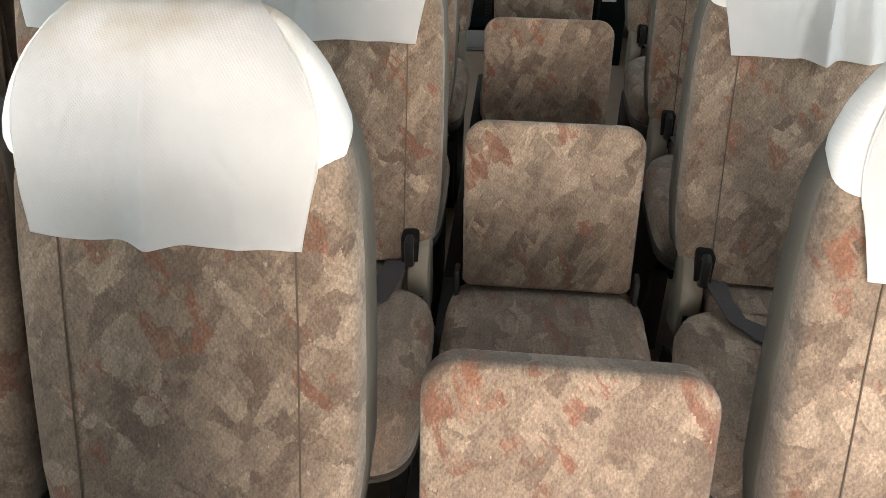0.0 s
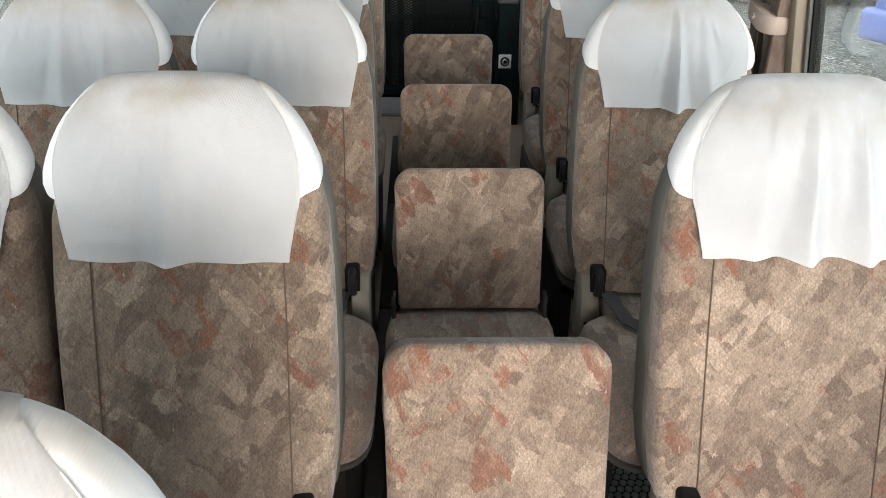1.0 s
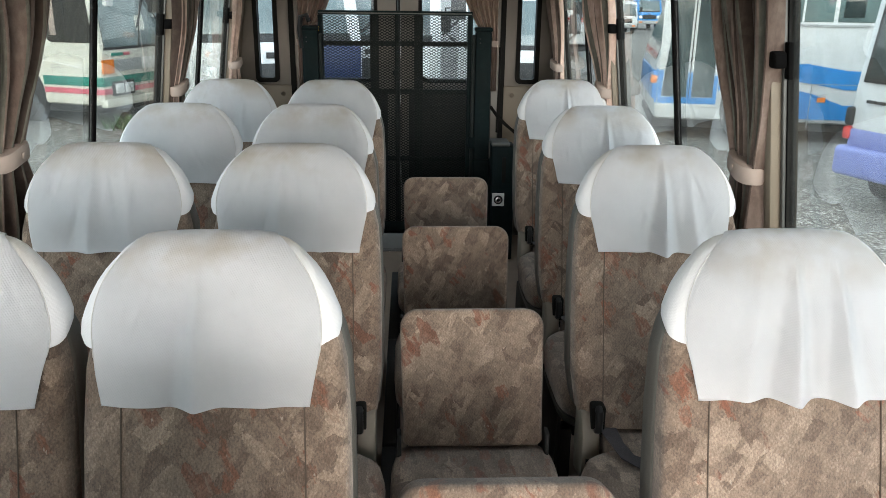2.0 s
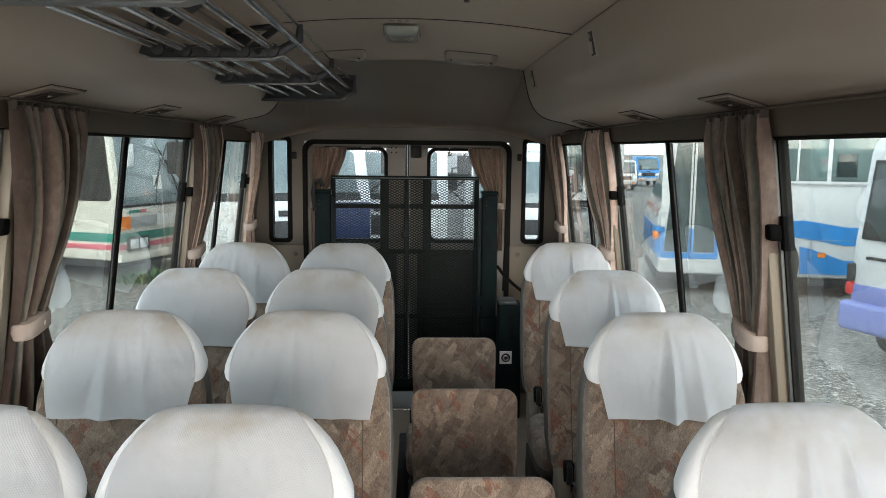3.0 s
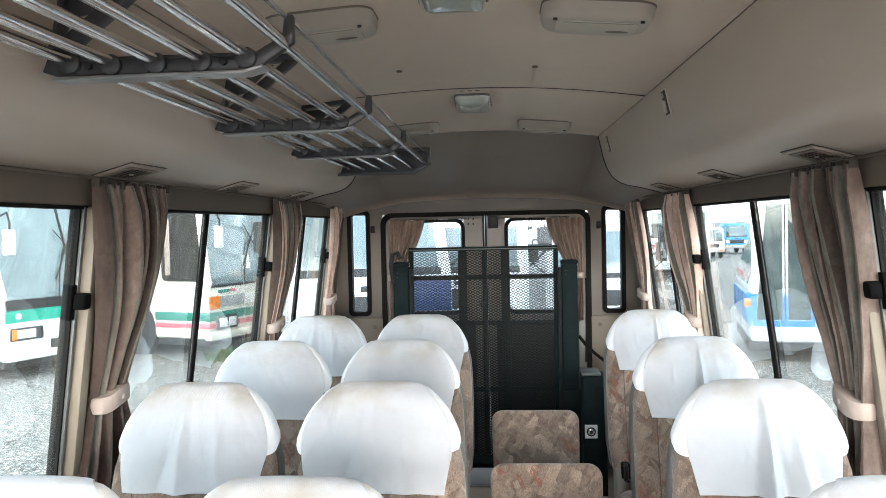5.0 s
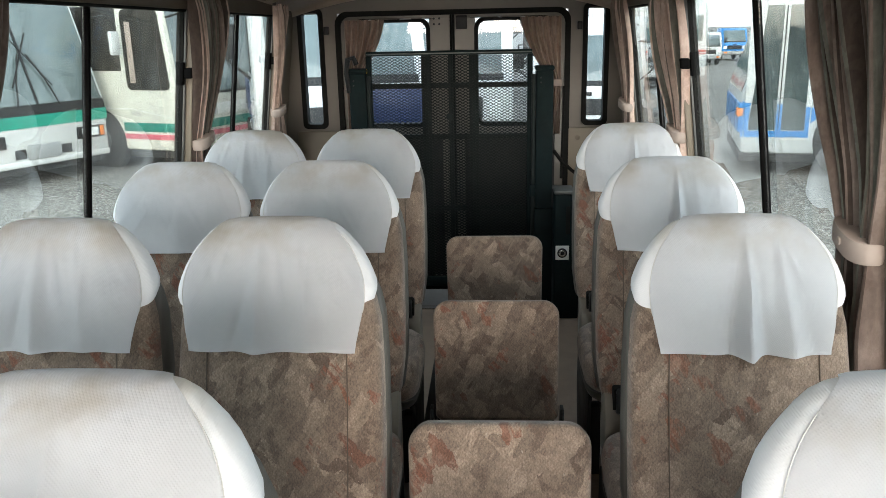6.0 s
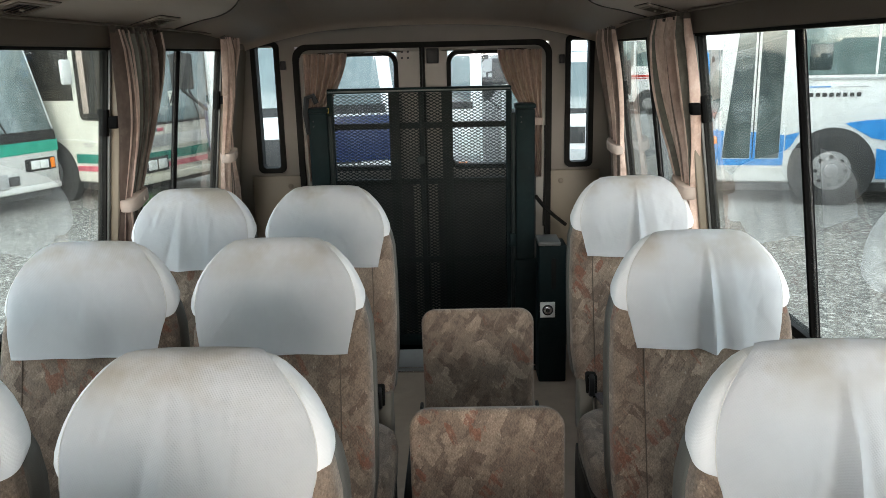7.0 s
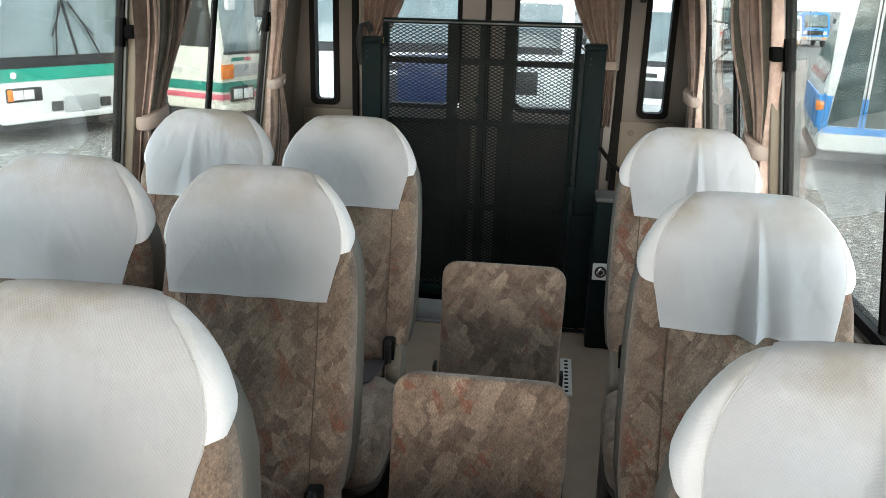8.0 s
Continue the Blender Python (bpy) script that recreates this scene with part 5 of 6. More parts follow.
def jump_seat():
    seat = thing("folding_aisle_seat", "low folding aisle seat in taupe and rust moquette", "seat", "folding aisle seats")

    def slab(pts, th0, th1):
        rings = []
        for k, d in ((0.94, th0), (0.985, th0 + 0.006), (1.0, th0 + 0.016), (1.0, th1 - 0.016), (0.985, th1 - 0.006), (0.94, th1)):
            rings.append([(x * k, d, zc + (z - zc) * k) for x, z in pts])
        return loft(rings)

    zc = 0.167
    outline = round_rect(-0.178, 0.178, 0.0, 0.335, 0.045, 7)
    # square off the lower corners
    outline = [(x, z) if z > 0.1 else (math.copysign(min(abs(x) * 1.02, 0.170), x), max(0.0, z - 0.004)) for x, z in outline]
    bm = slab(outline, -0.035, 0.035)
    moved(bm, pose(0, 0.0, 0.452, -21, 0, 0))
    part("backrest", bm, FABRIC, seat, sharp=60)

    def cush(z, w, y0, y1, e):
        return oval(0, (y0 + y1) / 2, z, w, (y1 - y0) / 2, e, 40)
    part("cushion", loft([cush(*r) for r in ((0.350, 0.185, -0.40, 0.02, 6), (0.365, 0.197, -0.415, 0.035, 6), (0.415, 0.200, -0.42, 0.04, 6), (0.438, 0.194, -0.41, 0.035, 5.5), (0.447, 0.175, -0.385, 0.02, 5))]), FABRIC, seat, sharp=60)
    part("pan", loft([cush(*r) for r in ((0.300, 0.180, -0.38, -0.02, 6), (0.350, 0.190, -0.40, -0.01, 6))]), VINYL, seat, "grey vinyl seat pan")
    for sx in (-1, 1):
        part("hinge", rbox(sx * 0.180 - 0.005, sx * 0.180 + 0.005, -0.035, 0.0, 0.41, 0.50, 0.003), STEEL_DARK, seat, "dark steel hinge strap")
        part("leg", rbox(sx * 0.15 - 0.012, sx * 0.15 + 0.012, -0.30, -0.10, 0.0, 0.31, 0.004), STEEL_DARK, seat)
        if sx < 0:
            # dark beam added to blacken the narrow gap, where only shade lies
            part("pivot_beam", rbox(-0.232, -0.193, -0.47, 0.245, 0.10, 0.30, 0.006), STEEL_DARK, seat, "dark filler beam standing in for the shade in the gap")
        part("side_plate", prism(rounded([(-0.36, 0.02), (-0.02, 0.02), (0.02, 0.20), (0.02, 0.36), (-0.36, 0.36)], 0.02, 4), "x", *sorted((sx * 0.186, sx * 0.192))), STEEL_DARK, seat, "dark steel side plate")
    return seat


proto_jump = jump_seat()
for y in (0.235, 0.972, 1.705, 2.440):
    place(proto_jump, pose(0.218, y, 0))


# ---- wheelchair lift at the rear doors ----
lift = thing("wheelchair_lift", "folded dark green wheelchair lift with an expanded metal platform", "wheelchair lift", "", (0, 0, 0))
MX0, MX1, MY, MZ0, MZ1 = -0.434, 0.412, 4.024, 0.14, 1.388
verts, faces = [], []
CW, CH, TH = 0.0300, 0.0078, 0.0023
cols, rows_n = int((MX1 - MX0) / CW), int((MZ1 - MZ0) / CH)
for r in range(rows_n):
    z0 = MZ0 + r * CH
    for c in range(2 * cols):
        x0, x1 = MX0 + c * CW / 2, MX0 + (c + 1) * CW / 2
        up = (c + r) % 2 == 0
        za, zb = (z0, z0 + CH) if up else (z0 + CH, z0)
        b = len(verts)
        for x, z in ((x0, za), (x1, zb)):
            verts += [(x, MY - 0.004, z - TH), (x, MY - 0.004, z + TH), (x, MY + 0.002, z + TH), (x, MY + 0.002, z - TH)]
        faces += [(b + i, b + (i + 1) % 4, b + 4 + (i + 1) % 4, b + 4 + i) for i in range(4)]
mesh_panel = part("platform_mesh", (verts, [], faces), MESHPAINT, lift, "black expanded metal mesh", sharp=20)
mesh_panel["kind"] = "stuff"
part("top_bar", rbox(MX0 - 0.02, MX1 + 0.02, MY - 0.014, MY + 0.022, 1.384, 1.408, 0.005), LIFT, lift)
part("top_strip", rbox(MX0 - 0.015, MX1 + 0.015, MY - 0.017, MY - 0.0145, 1.391, 1.398, 0.001), GREYFRAME, lift, "worn bright edge strip")
part("bottom_bar", rbox(MX0 - 0.02, MX1 + 0.02, MY - 0.014, MY + 0.03, 0.10, 0.155, 0.006), LIFT, lift)
for x in (MX0 - 0.008, MX1 + 0.008):
    part("side_bar", rbox(x - 0.014, x + 0.014, MY - 0.012, MY + 0.03, 0.155, 1.384, 0.004), LIFT, lift)
for x in (-0.135, 0.122, -0.004):
    w = 0.026 if x != -0.004 else 0.012
    part("stiffener", rbox(x - w, x + w, MY + 0.006, MY + 0.034, 0.155, 1.384, 0.003), MESHPAINT, lift)
for z in (1.225, 0.95, 0.55):
    part("cross_bar", rbox(MX0, MX1, MY + 0.008, MY + 0.024, z - 0.014, z + 0.014, 0.002), MESHPAINT, lift)
part("centre_knob", disc(-0.01, MY - 0.010, 1.06, 0.020, 0.012, "y", 14, 0.003), MESHPAINT, lift)
part("sill_plate", rbox(-0.50, 0.52, 3.955, 4.22, 0.0, 0.045, 0.006), LIFT, lift)
part("sill_strip", rbox(-0.43, 0.43, 3.948, 3.9545, 0.004, 0.10, 0.002), GREYPLASTIC, lift, "scuffed grey toe plate")
for s, x in ((-1, -0.500), (1, 0.497)):
    post = part("post", rbox(x - 0.046, x + 0.046, 3.975, 4.075, 0.0, 1.300, 0.010), LIFT, lift, "dark green lift column")
    part("cap", rbox(x - 0.050, x + 0.050, 3.970, 4.080, 1.298, 1.322, 0.008), LIFT, post)
    part("lower_cover", rbox(x - 0.052, x + 0.058, 3.960, 4.085, 0.0, 0.56, 0.012), LIFT, post)
    part("rail", rbox(x - s * 0.058 - 0.010, x - s * 0.058 + 0.010, 3.985, 4.02, 0.05, 1.28, 0.004), MESHPAINT, post)
    for z in (1.26, 1.235):
        part("rivet", disc(x - 0.02, 3.973, z, 0.004, 0.006, "y", 8), STEEL_DARK, post)
    part("lower_arm", rbox(x - s * 0.06 - 0.018, x - s * 0.06 + 0.018, 3.98, 4.06, 0.62, 0.69, 0.006), LIFT, post)
for k in range(12):
    z0 = 0.80 + 0.045 * k
    part("hazard_stripe", rbox(-0.4535, -0.4495, MY - 0.016, MY - 0.0125, z0, z0 + 0.024, 0.0), YELLOW, lift, "yellow hazard stripe")
part("handle_strap", sweep([(-0.545, 3.985, 1.20), (-0.556, 3.975, 1.30), (-0.545, 3.97, 1.372), (-0.515, 3.97, 1.382), (-0.500, 3.975, 1.345)], 0.014, 8), BLACK, lift, "black grab strap")
part("hose", sweep([(0.555, 4.05, 0.86), (0.60, 4.10, 0.80), (0.66, 4.14, 0.74), (0.72, 4.16, 0.69)], 0.010, 8), RUBBER, lift, "black hydraulic hose")

box = thing("control_box", "dark control box with a white-rimmed round key switch beside the lift", "control box")
part("body", rbox(0.540, 0.672, 3.74, 3.90, 0.0, 0.680, 0.008), LIFT, box)
part("top_plate", rbox(0.536, 0.640, 3.735, 3.90, 0.681, 0.700, 0.004), GREYFRAME, box, "worn grey top plate")
part("slot", prism(round_rect(0.598, 0.620, 0.47, 0.62, 0.010), "y", 3.7365, 3.7395), RUBBER, box)
plate = part("switch_plate", rbox(0.546, 0.616, 3.732, 3.7395, 0.332, 0.408, 0.002), LABEL, box, "white switch plate")
part("ring", disc(0.581, 3.730, 0.370, 0.026, 0.005, "y", 22, 0.001), BLACK, plate)
part("bezel", disc(0.581, 3.7265, 0.370, 0.019, 0.004, "y", 22, 0.001), CHROME, plate)
part("key_slot", disc(0.581, 3.7235, 0.370, 0.010, 0.004, "y", 16), BLACK, plate)
part("side_pipe", sweep([(0.600, 4.10, 0.70), (0.610, 4.12, 1.10), (0.612, 4.16, 1.20)], 0.007, 8), RUBBER, box)

track = thing("floor_rail", "perforated silver floor fixing rail", "floor rail", "", (0.455, 3.42, 0))
part("rail", rbox(-0.024, 0.024, -0.17, 0.17, 0.0, 0.010, 0.003), LABEL, track)
for k in range(9):
    part("hole", disc(0, -0.14 + 0.035 * k, 0.0105, 0.009, 0.002, "z", 12), DARKGAP, track)
ridge = put("trim", rbox(-0.62, 0.64, 3.88, 3.93, 0.0, 0.012, 0.004), ALU)
tagged(ridge, "scuffed metal threshold strip before the rear doors", "trim", kind="structure")


# ---- outside ----
GROUND = -0.65
bm = bmesh.new()
bmesh.ops.create_grid(bm, x_segments=2, y_segments=2, size=600)
moved(bm, pose(0, 0, GROUND))
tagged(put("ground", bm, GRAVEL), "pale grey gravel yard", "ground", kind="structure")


def wheel(parent, x, y, r, w=0.22, front=-1):
    """A wheel under a vehicle, its axle across the body. front: the side of the hub that shows."""
    t = part("wheel", disc(x, y, r, r, w, "y", 32, 0.03), TYRE, parent, "black rubber tyre")
    part("rim", disc(x, y + front * (w / 2 - 0.004), r, r * 0.56, 0.03, "y", 28, 0.01), RIM, t, "pale steel rim")
    part("hub", disc(x, y + front * (w / 2 + 0.02), r, r * 0.20, 0.06, "y", 18, 0.012), RIM, t)
    for k in range(8):
        a = 2 * math.pi * k / 8
        part("hole", disc(x + r * 0.40 * math.cos(a), y + front * (w / 2 + 0.010), r + r * 0.40 * math.sin(a), r * 0.055, 0.012, "y", 10), CHASSIS, t)


def vehicle(name, label, category, at, heading):
    """Local x runs forwards from the bumper at 0, y to its left, z up from the ground."""
    return thing(name, label, category, "", (at[0], at[1], GROUND), heading)


def hull(parent, name, outline, half, mat, r=0.08):
    """A body drawn out across its width from a side outline of (x, z)."""
    return part(name, prism(outline, "y", -half, half, r), mat, parent, sharp=35)


def coach(at, heading, paint, label, bottom=0.30, rake=0.55, long=8.75, nose=0.0):
    v = vehicle("parked_bus", label, "bus", at, heading)
    body = hull(v, "body", [(-nose, bottom), (0.03 - nose, 1.15), (0.03 - nose - rake, 2.75), (-0.19 - nose - rake, 2.95), (0.15 - long, 2.95), (-long, 2.75), (-long, bottom)], 1.25, paint, 0.10)
    part("underbody", rbox(0.15 - long, -0.15, -1.15, 1.15, 0.18, 0.32, 0.02), CHASSIS, v)
    return v, body


def slab_on_front(z0, z1, y0, y1, lift_by=0.006, bottom=0.30, rake=0.55):
    """A panel laid on the front of a coach, following its rake."""
    def fx(z):
        return 0.03 * (z - bottom) / (1.15 - bottom) if z < 1.15 else 0.03 - rake * (z - 1.15) / 1.60
    own = bmesh.new()
    vs = [own.verts.new((fx(z) + d, y, z)) for z in (z0, z1) for d in (-0.01, lift_by) for y in (y0, y1)]
    for f in ((0, 1, 3, 2), (4, 6, 7, 5), (0, 4, 5, 1), (2, 3, 7, 6), (0, 2, 6, 4), (1, 5, 7, 3)):
        own.faces.new([vs[i] for i in f])
    bmesh.ops.recalc_face_normals(own, faces=own.faces[:])
    return own


def wipers(v, z, rake=0.55):
    k = rake / 0.55
    for y, a in ((-0.35, 1), (0.35, -1)):
        w = part("wiper", sweep([(0.06, y, z), (0.06 - 0.11 * k, y + a * 0.10, z + 0.35), (0.06 - 0.25 * k, y + a * 0.28, z + 0.75)], 0.012, 6), BLACK, v, "black wiper arm")
        part("blade", sweep([(0.06 - 0.09 * k, y + a * 0.02, z + 0.28), (0.06 - 0.35 * k, y + a * 0.52, z + 1.05)], 0.014, 6, flat=0.6), BLACK, w)


def mirror(v, y, s):
    m = part("mirror_arm", sweep([(-0.15, y, 2.45), (0.22, y + s * 0.12, 2.50), (0.34, y + s * 0.16, 2.35), (0.32, y + s * 0.16, 2.2)], 0.016, 8), BLACK, v, "black mirror arm")
    part("mirror", rbox(0.27, 0.35, y + s * 0.16 - 0.09, y + s * 0.16 + 0.09, 1.88, 2.26, 0.03), WHITE_PAINT, m, "white mirror housing")


# white bus with a green band under its windscreen
v, body = coach((-6.62, 11.55), -24, WHITE_PAINT, "white parked bus with a bright green band under the windscreen")
part("windscreen", slab_on_front(1.21, 2.70, -1.16, 1.16, 0.008), SCREENGLASS, v, "tall grey-green windscreen")
part("screen_pillar", slab_on_front(1.21, 2.70, -0.02, 0.02, 0.018), BLACK, v)
part("cowl", slab_on_front(1.06, 1.215, -1.20, 1.20, 0.012), BLACK, v, "black cowl strip")
part("green_band", slab_on_front(0.88, 1.062, -1.22, 1.22, 0.010), GREEN_PAINT, v, "bright green band")
side = part("green_band", rbox(-8.6, -0.06, -1.262, -1.245, 0.86, 1.06, 0.002), GREEN_PAINT, v)
part("badge", disc(0.035, -1.02, 0.97, 0.045, 0.012, "x", 18), LABEL, v)
for s in (-1, 1):
    lampbox = part("headlamp", rbox(-0.02, 0.030, s * 0.88 - 0.27, s * 0.88 + 0.27, 0.60, 0.80, 0.03), BLACK, v, "dark headlamp surround")
    for k in (-0.10, 0.06):
        part("lens", rbox(0.020, 0.042, s * 0.88 + k - 0.075, s * 0.88 + k + 0.075, 0.635, 0.765, 0.015), LENS, lampbox)
    part("indicator", rbox(0.018, 0.040, s * (0.88 + 0.21) - 0.04, s * (0.88 + 0.21) + 0.04, 0.62, 0.78, 0.01), AMBER, lampbox, "amber indicator")
    part("fog_recess", rbox(0.0, 0.026, s * 0.40 - 0.09, s * 0.40 + 0.09, 0.43, 0.57, 0.015), CHASSIS, v)
part("number_plate", rbox(0.0, 0.034, -0.29, 0.29, 0.40, 0.62, 0.01), GREYPLASTIC, v, "grey blank number plate")
part("bumper", rbox(-0.12, 0.024, -1.22, 1.22, 0.30, 0.40, 0.03), WHITE_PAINT, v)
wipers(v, 1.20)
mirror(v, -1.15, -1)
mirror(v, 1.15, 1)
for k in range(6):
    part("side_window", rbox(-1.95 - 1.35 * k, -0.72 - 1.35 * k, -1.258, -1.24, 1.40, 2.55, 0.03), CARGLASS, v, "dark side window")
wheel(v, -2.2, -1.12, 0.48, front=-1)
wheel(v, -6.4, -1.12, 0.48, front=-1)

# cream bus with green and pink stripes
RAKE = 0.20
v, body = coach((-4.42, 13.72), -20, CREAM_PAINT, "cream parked bus with dark green and pink side stripes", rake=RAKE)
for z0, z1, mat, nm in ((0.63, 0.775, TEAL_PAINT, "green_stripe"), (0.50, 0.585, PINK_PAINT, "pink_stripe")):
    part(nm, rbox(-8.6, -2.32, -1.262, -1.245, z0, z1, 0.002), mat, v)
    part(nm, rbox(-1.17, 0.0, -1.262, -1.245, z0, z1, 0.002), mat, v)
    part(nm, slab_on_front(z0, z1, -1.25, 1.25, 0.010), mat, v)
part("green_stripe", slab_on_front(1.10, 1.15, -1.02, -0.74, 0.010), TEAL_PAINT, v)
part("pink_stripe", slab_on_front(1.10, 1.15, -0.73, -0.58, 0.010), PINK_PAINT, v)
part("windscreen", slab_on_front(1.24, 2.70, -1.16, 1.16, 0.008, rake=RAKE), SCREENGLASS, v, "grey-green windscreen")
part("windscreen_rim", slab_on_front(1.20, 1.242, -1.18, 1.18, 0.012, rake=RAKE), BLACK, v)
part("dashboard_card", slab_on_front(1.48, 1.72, -0.30, -0.08, 0.010, rake=RAKE), CREAM_PAINT, v, "pale card behind the windscreen")
part("grille", slab_on_front(0.85, 1.04, -0.98, -0.30, 0.012), GREYPLASTIC, v, "grey grille panel")
part("grille", slab_on_front(0.85, 1.04, -0.28, 0.98, 0.012), LABEL, v, "pale front panel")
for s in (-1, 1):
    part("indicator", slab_on_front(0.83, 1.05, min(s * 1.0, s * 1.252), max(s * 1.0, s * 1.252), 0.022), AMBER, v, "amber corner lamp")
    lampbox = part("headlamp", rbox(-0.02, 0.046, s * 0.80 - 0.27, s * 0.80 + 0.27, 0.46, 0.70, 0.02), CHASSIS, v, "dark headlamp surround")
    for k in (-0.12, 0.12):
        part("lens", rbox(0.036, 0.058, s * 0.80 + k - 0.10, s * 0.80 + k + 0.10, 0.50, 0.66, 0.02), LENS, lampbox)
part("bumper", rbox(-0.12, 0.024, -1.22, 1.22, 0.28, 0.42, 0.03), CREAM_PAINT, v)
wipers(v, 1.24, RAKE)
mirror(v, -1.15, -1)
side_glass = part("side_window", prism(rounded([(-1.00, 1.31), (-0.10, 1.31), (-0.24, 2.60), (-1.00, 2.60)], 0.12, 5), "y", -1.262, -1.24), SIDEGLASS, v, "dark driver's window with rounded corners")
part("window_post", rbox(-0.62, -0.59, -1.266, -1.245, 1.32, 2.58, 0.002), CHASSIS, side_glass)
part("inner_curtain", rbox(-0.92, -0.80, -1.2645, -1.245, 1.42, 2.40, 0.004), TIE, side_glass, "pale curtain behind the glass")
for x0, x1 in ((-2.9, -1.10), (-4.7, -2.94), (-6.5, -4.74), (-8.3, -6.54)):
    part("side_window", rbox(x0, x1, -1.262, -1.24, 1.62, 2.66, 0.015), SIDEGLASS, v, "large dark side window")
part("waist_rib", rbox(-8.6, -0.95, -1.262, -1.245, 0.995, 1.008, 0.002), LABEL, v)
part("waist_rib", prism([(-0.95, 0.995), (-0.95, 1.008), (-0.10, 0.87), (-0.10, 0.857)], "y", -1.262, -1.245), LABEL, v)
for k in range(2):
    for q in range(3):
        part("lettering", rbox(-0.98 + 0.10 * k, -0.905 + 0.10 * k, -1.2615, -1.245, 0.895 + 0.026 * q, 0.907 + 0.026 * q, 0.0), GREYPLASTIC, v, "small dark lettering")
arch = part("wheel_arch", disc(-1.745, -1.19, 0.44, 0.57, 0.15, "y", 36, 0.01), CHASSIS, v, "dark wheel arch")
wheel(v, -1.745, -1.17, 0.47, front=-1)
wheel(v, -6.4, -1.12, 0.48, front=-1)

DOORGLASS = worn("door_glass", (0.042, 0.062, 0.062), 0.08, spec=0.6, amount=0.45, scale=1.8, grain=20, bump=0.0, dirt=(0.2, 0.24, 0.23), dirt_amount=0.3)
BUSGLASS = worn("bus_window_glass", (0.10, 0.15, 0.145), 0.08, spec=0.7, amount=0.35, scale=1.5, grain=20, bump=0.0, dirt=(0.2, 0.24, 0.23), dirt_amount=0.12)
# white and blue bus, its door side towards the yard
v, body = coach((3.987, 12.908), 168, WHITE_PAINT, "white parked bus with bright blue sweeping stripes and a glazed door", nose=0.15)
S = 1.25


def on_side(name, x0, x1, z0, z1, mat, label="", lift_by=0.010, r=0.0):
    return part(name, rbox(-x1, -x0, S - 0.012, S + lift_by, z0, z1, r), mat, v, label)


def side_shape(name, pts, mat, label="", lift_by=0.010):
    return part(name, prism([(-x, z) for x, z in pts], "y", S - 0.012, S + lift_by), mat, v, label)


door = on_side("door", 0.19, 1.08, 0.52, 2.46, WHITE_PAINT, "white folding door with two tall glazed leaves", 0.014)
side_shape("door_glass", [(0.40, 2.40), (0.62, 2.40), (0.62, 0.66), (0.25, 0.66)], DOORGLASS, "dark grey-green door glass", 0.020)
side_shape("door_glass", [(0.70, 2.40), (1.01, 2.40), (1.01, 0.66), (0.70, 0.66)], DOORGLASS, "dark grey-green door glass", 0.020)
for pts in ([(0.20, 0.56), (1.07, 0.56), (1.07, 0.65), (0.20, 0.65)], [(0.19, 0.65), (0.245, 0.65), (0.265, 1.05), (0.19, 1.05)], [(0.625, 0.65), (0.695, 0.65), (0.695, 1.03), (0.625, 1.03)], [(1.015, 0.65), (1.07, 0.65), (1.07, 0.99), (1.015, 0.99)]):
    side_shape("door_frame", pts, BLUE_PAINT, "blue lower door frame", 0.024)
side_shape("door_seal", [(0.650, 0.66), (0.664, 0.66), (0.664, 2.40), (0.650, 2.40)], CHASSIS, "", 0.027)
side_shape("blue_patch", [(0.15, 0.56), (0.185, 0.56), (0.185, 1.06), (0.155, 1.08)], BLUE_PAINT, "blue corner panel")
part("blue_patch", rbox(-0.17, -0.105, -1.2, 1.252, 0.62, 1.05, 0.02), BLUE_PAINT, v)
part("corner_lamp", rbox(-0.19, -0.080, 1.08, 1.262, 0.85, 0.98, 0.02), AMBER, v, "amber corner lamp")
side_shape("blue_sweep", [(1.09, 0.76), (1.17, 0.84), (1.28, 1.03), (1.09, 0.98)], BLUE_PAINT, "blue sweeping stripe")
side_shape("blue_sweep", [(1.85, 1.145), (2.10, 1.185), (2.32, 1.20), (2.91, 1.11), (8.6, 1.02), (8.6, 0.80), (2.91, 0.83), (2.20, 0.94)], BLUE_PAINT, "blue sweeping stripe")
side_shape("blue_sweep", [(2.29, 0.38), (2.27, 0.80), (2.45, 0.76), (2.90, 0.60), (8.6, 0.55), (8.6, 0.37)], BLUE_PAINT, "blue sweeping stripe")
for k in range(5):
    x0 = 1.26 + 1.40 * k
    on_side("side_window", x0, x0 + 1.34, 1.80, 2.68, BUSGLASS, "grey-green side window", 0.012, 0.02)
    on_side("window_post", x0 + 0.90, x0 + 0.93, 1.80, 2.68, WHITE_PAINT, "", 0.018)
    on_side("inner_frame", x0 + 0.06, x0 + 0.36, 1.86, 2.22, CARGLASS, "darker sliding pane", 0.015, 0.02)
on_side("rain_rail", 1.25, 8.6, 1.735, 1.765, GREYPLASTIC, "", 0.022)
for k in range(8):
    on_side("lettering", 1.35 + 0.0865 * k, 1.405 + 0.0865 * k, 1.508, 1.562, CHASSIS, "dark lettering too small to read", 0.012)
on_side("lettering", 1.72, 2.10, 1.635, 1.646, GREYPLASTIC, "", 0.012)
on_side("lettering", 1.35, 1.62, 1.635, 1.650, BLUE_PAINT, "", 0.012)
on_side("side_lamp", 2.53, 2.65, 0.64, 0.71, AMBER, "small amber side lamp", 0.02)
for x in (2.43, 4.2, 5.75, 7.2):
    on_side("panel_joint", x, x + 0.010, 0.25, 0.90, GREYPLASTIC, "", 0.0125)
on_side("skirt_line", 2.30, 8.6, 0.90, 0.91, GREYPLASTIC, "", 0.0123)
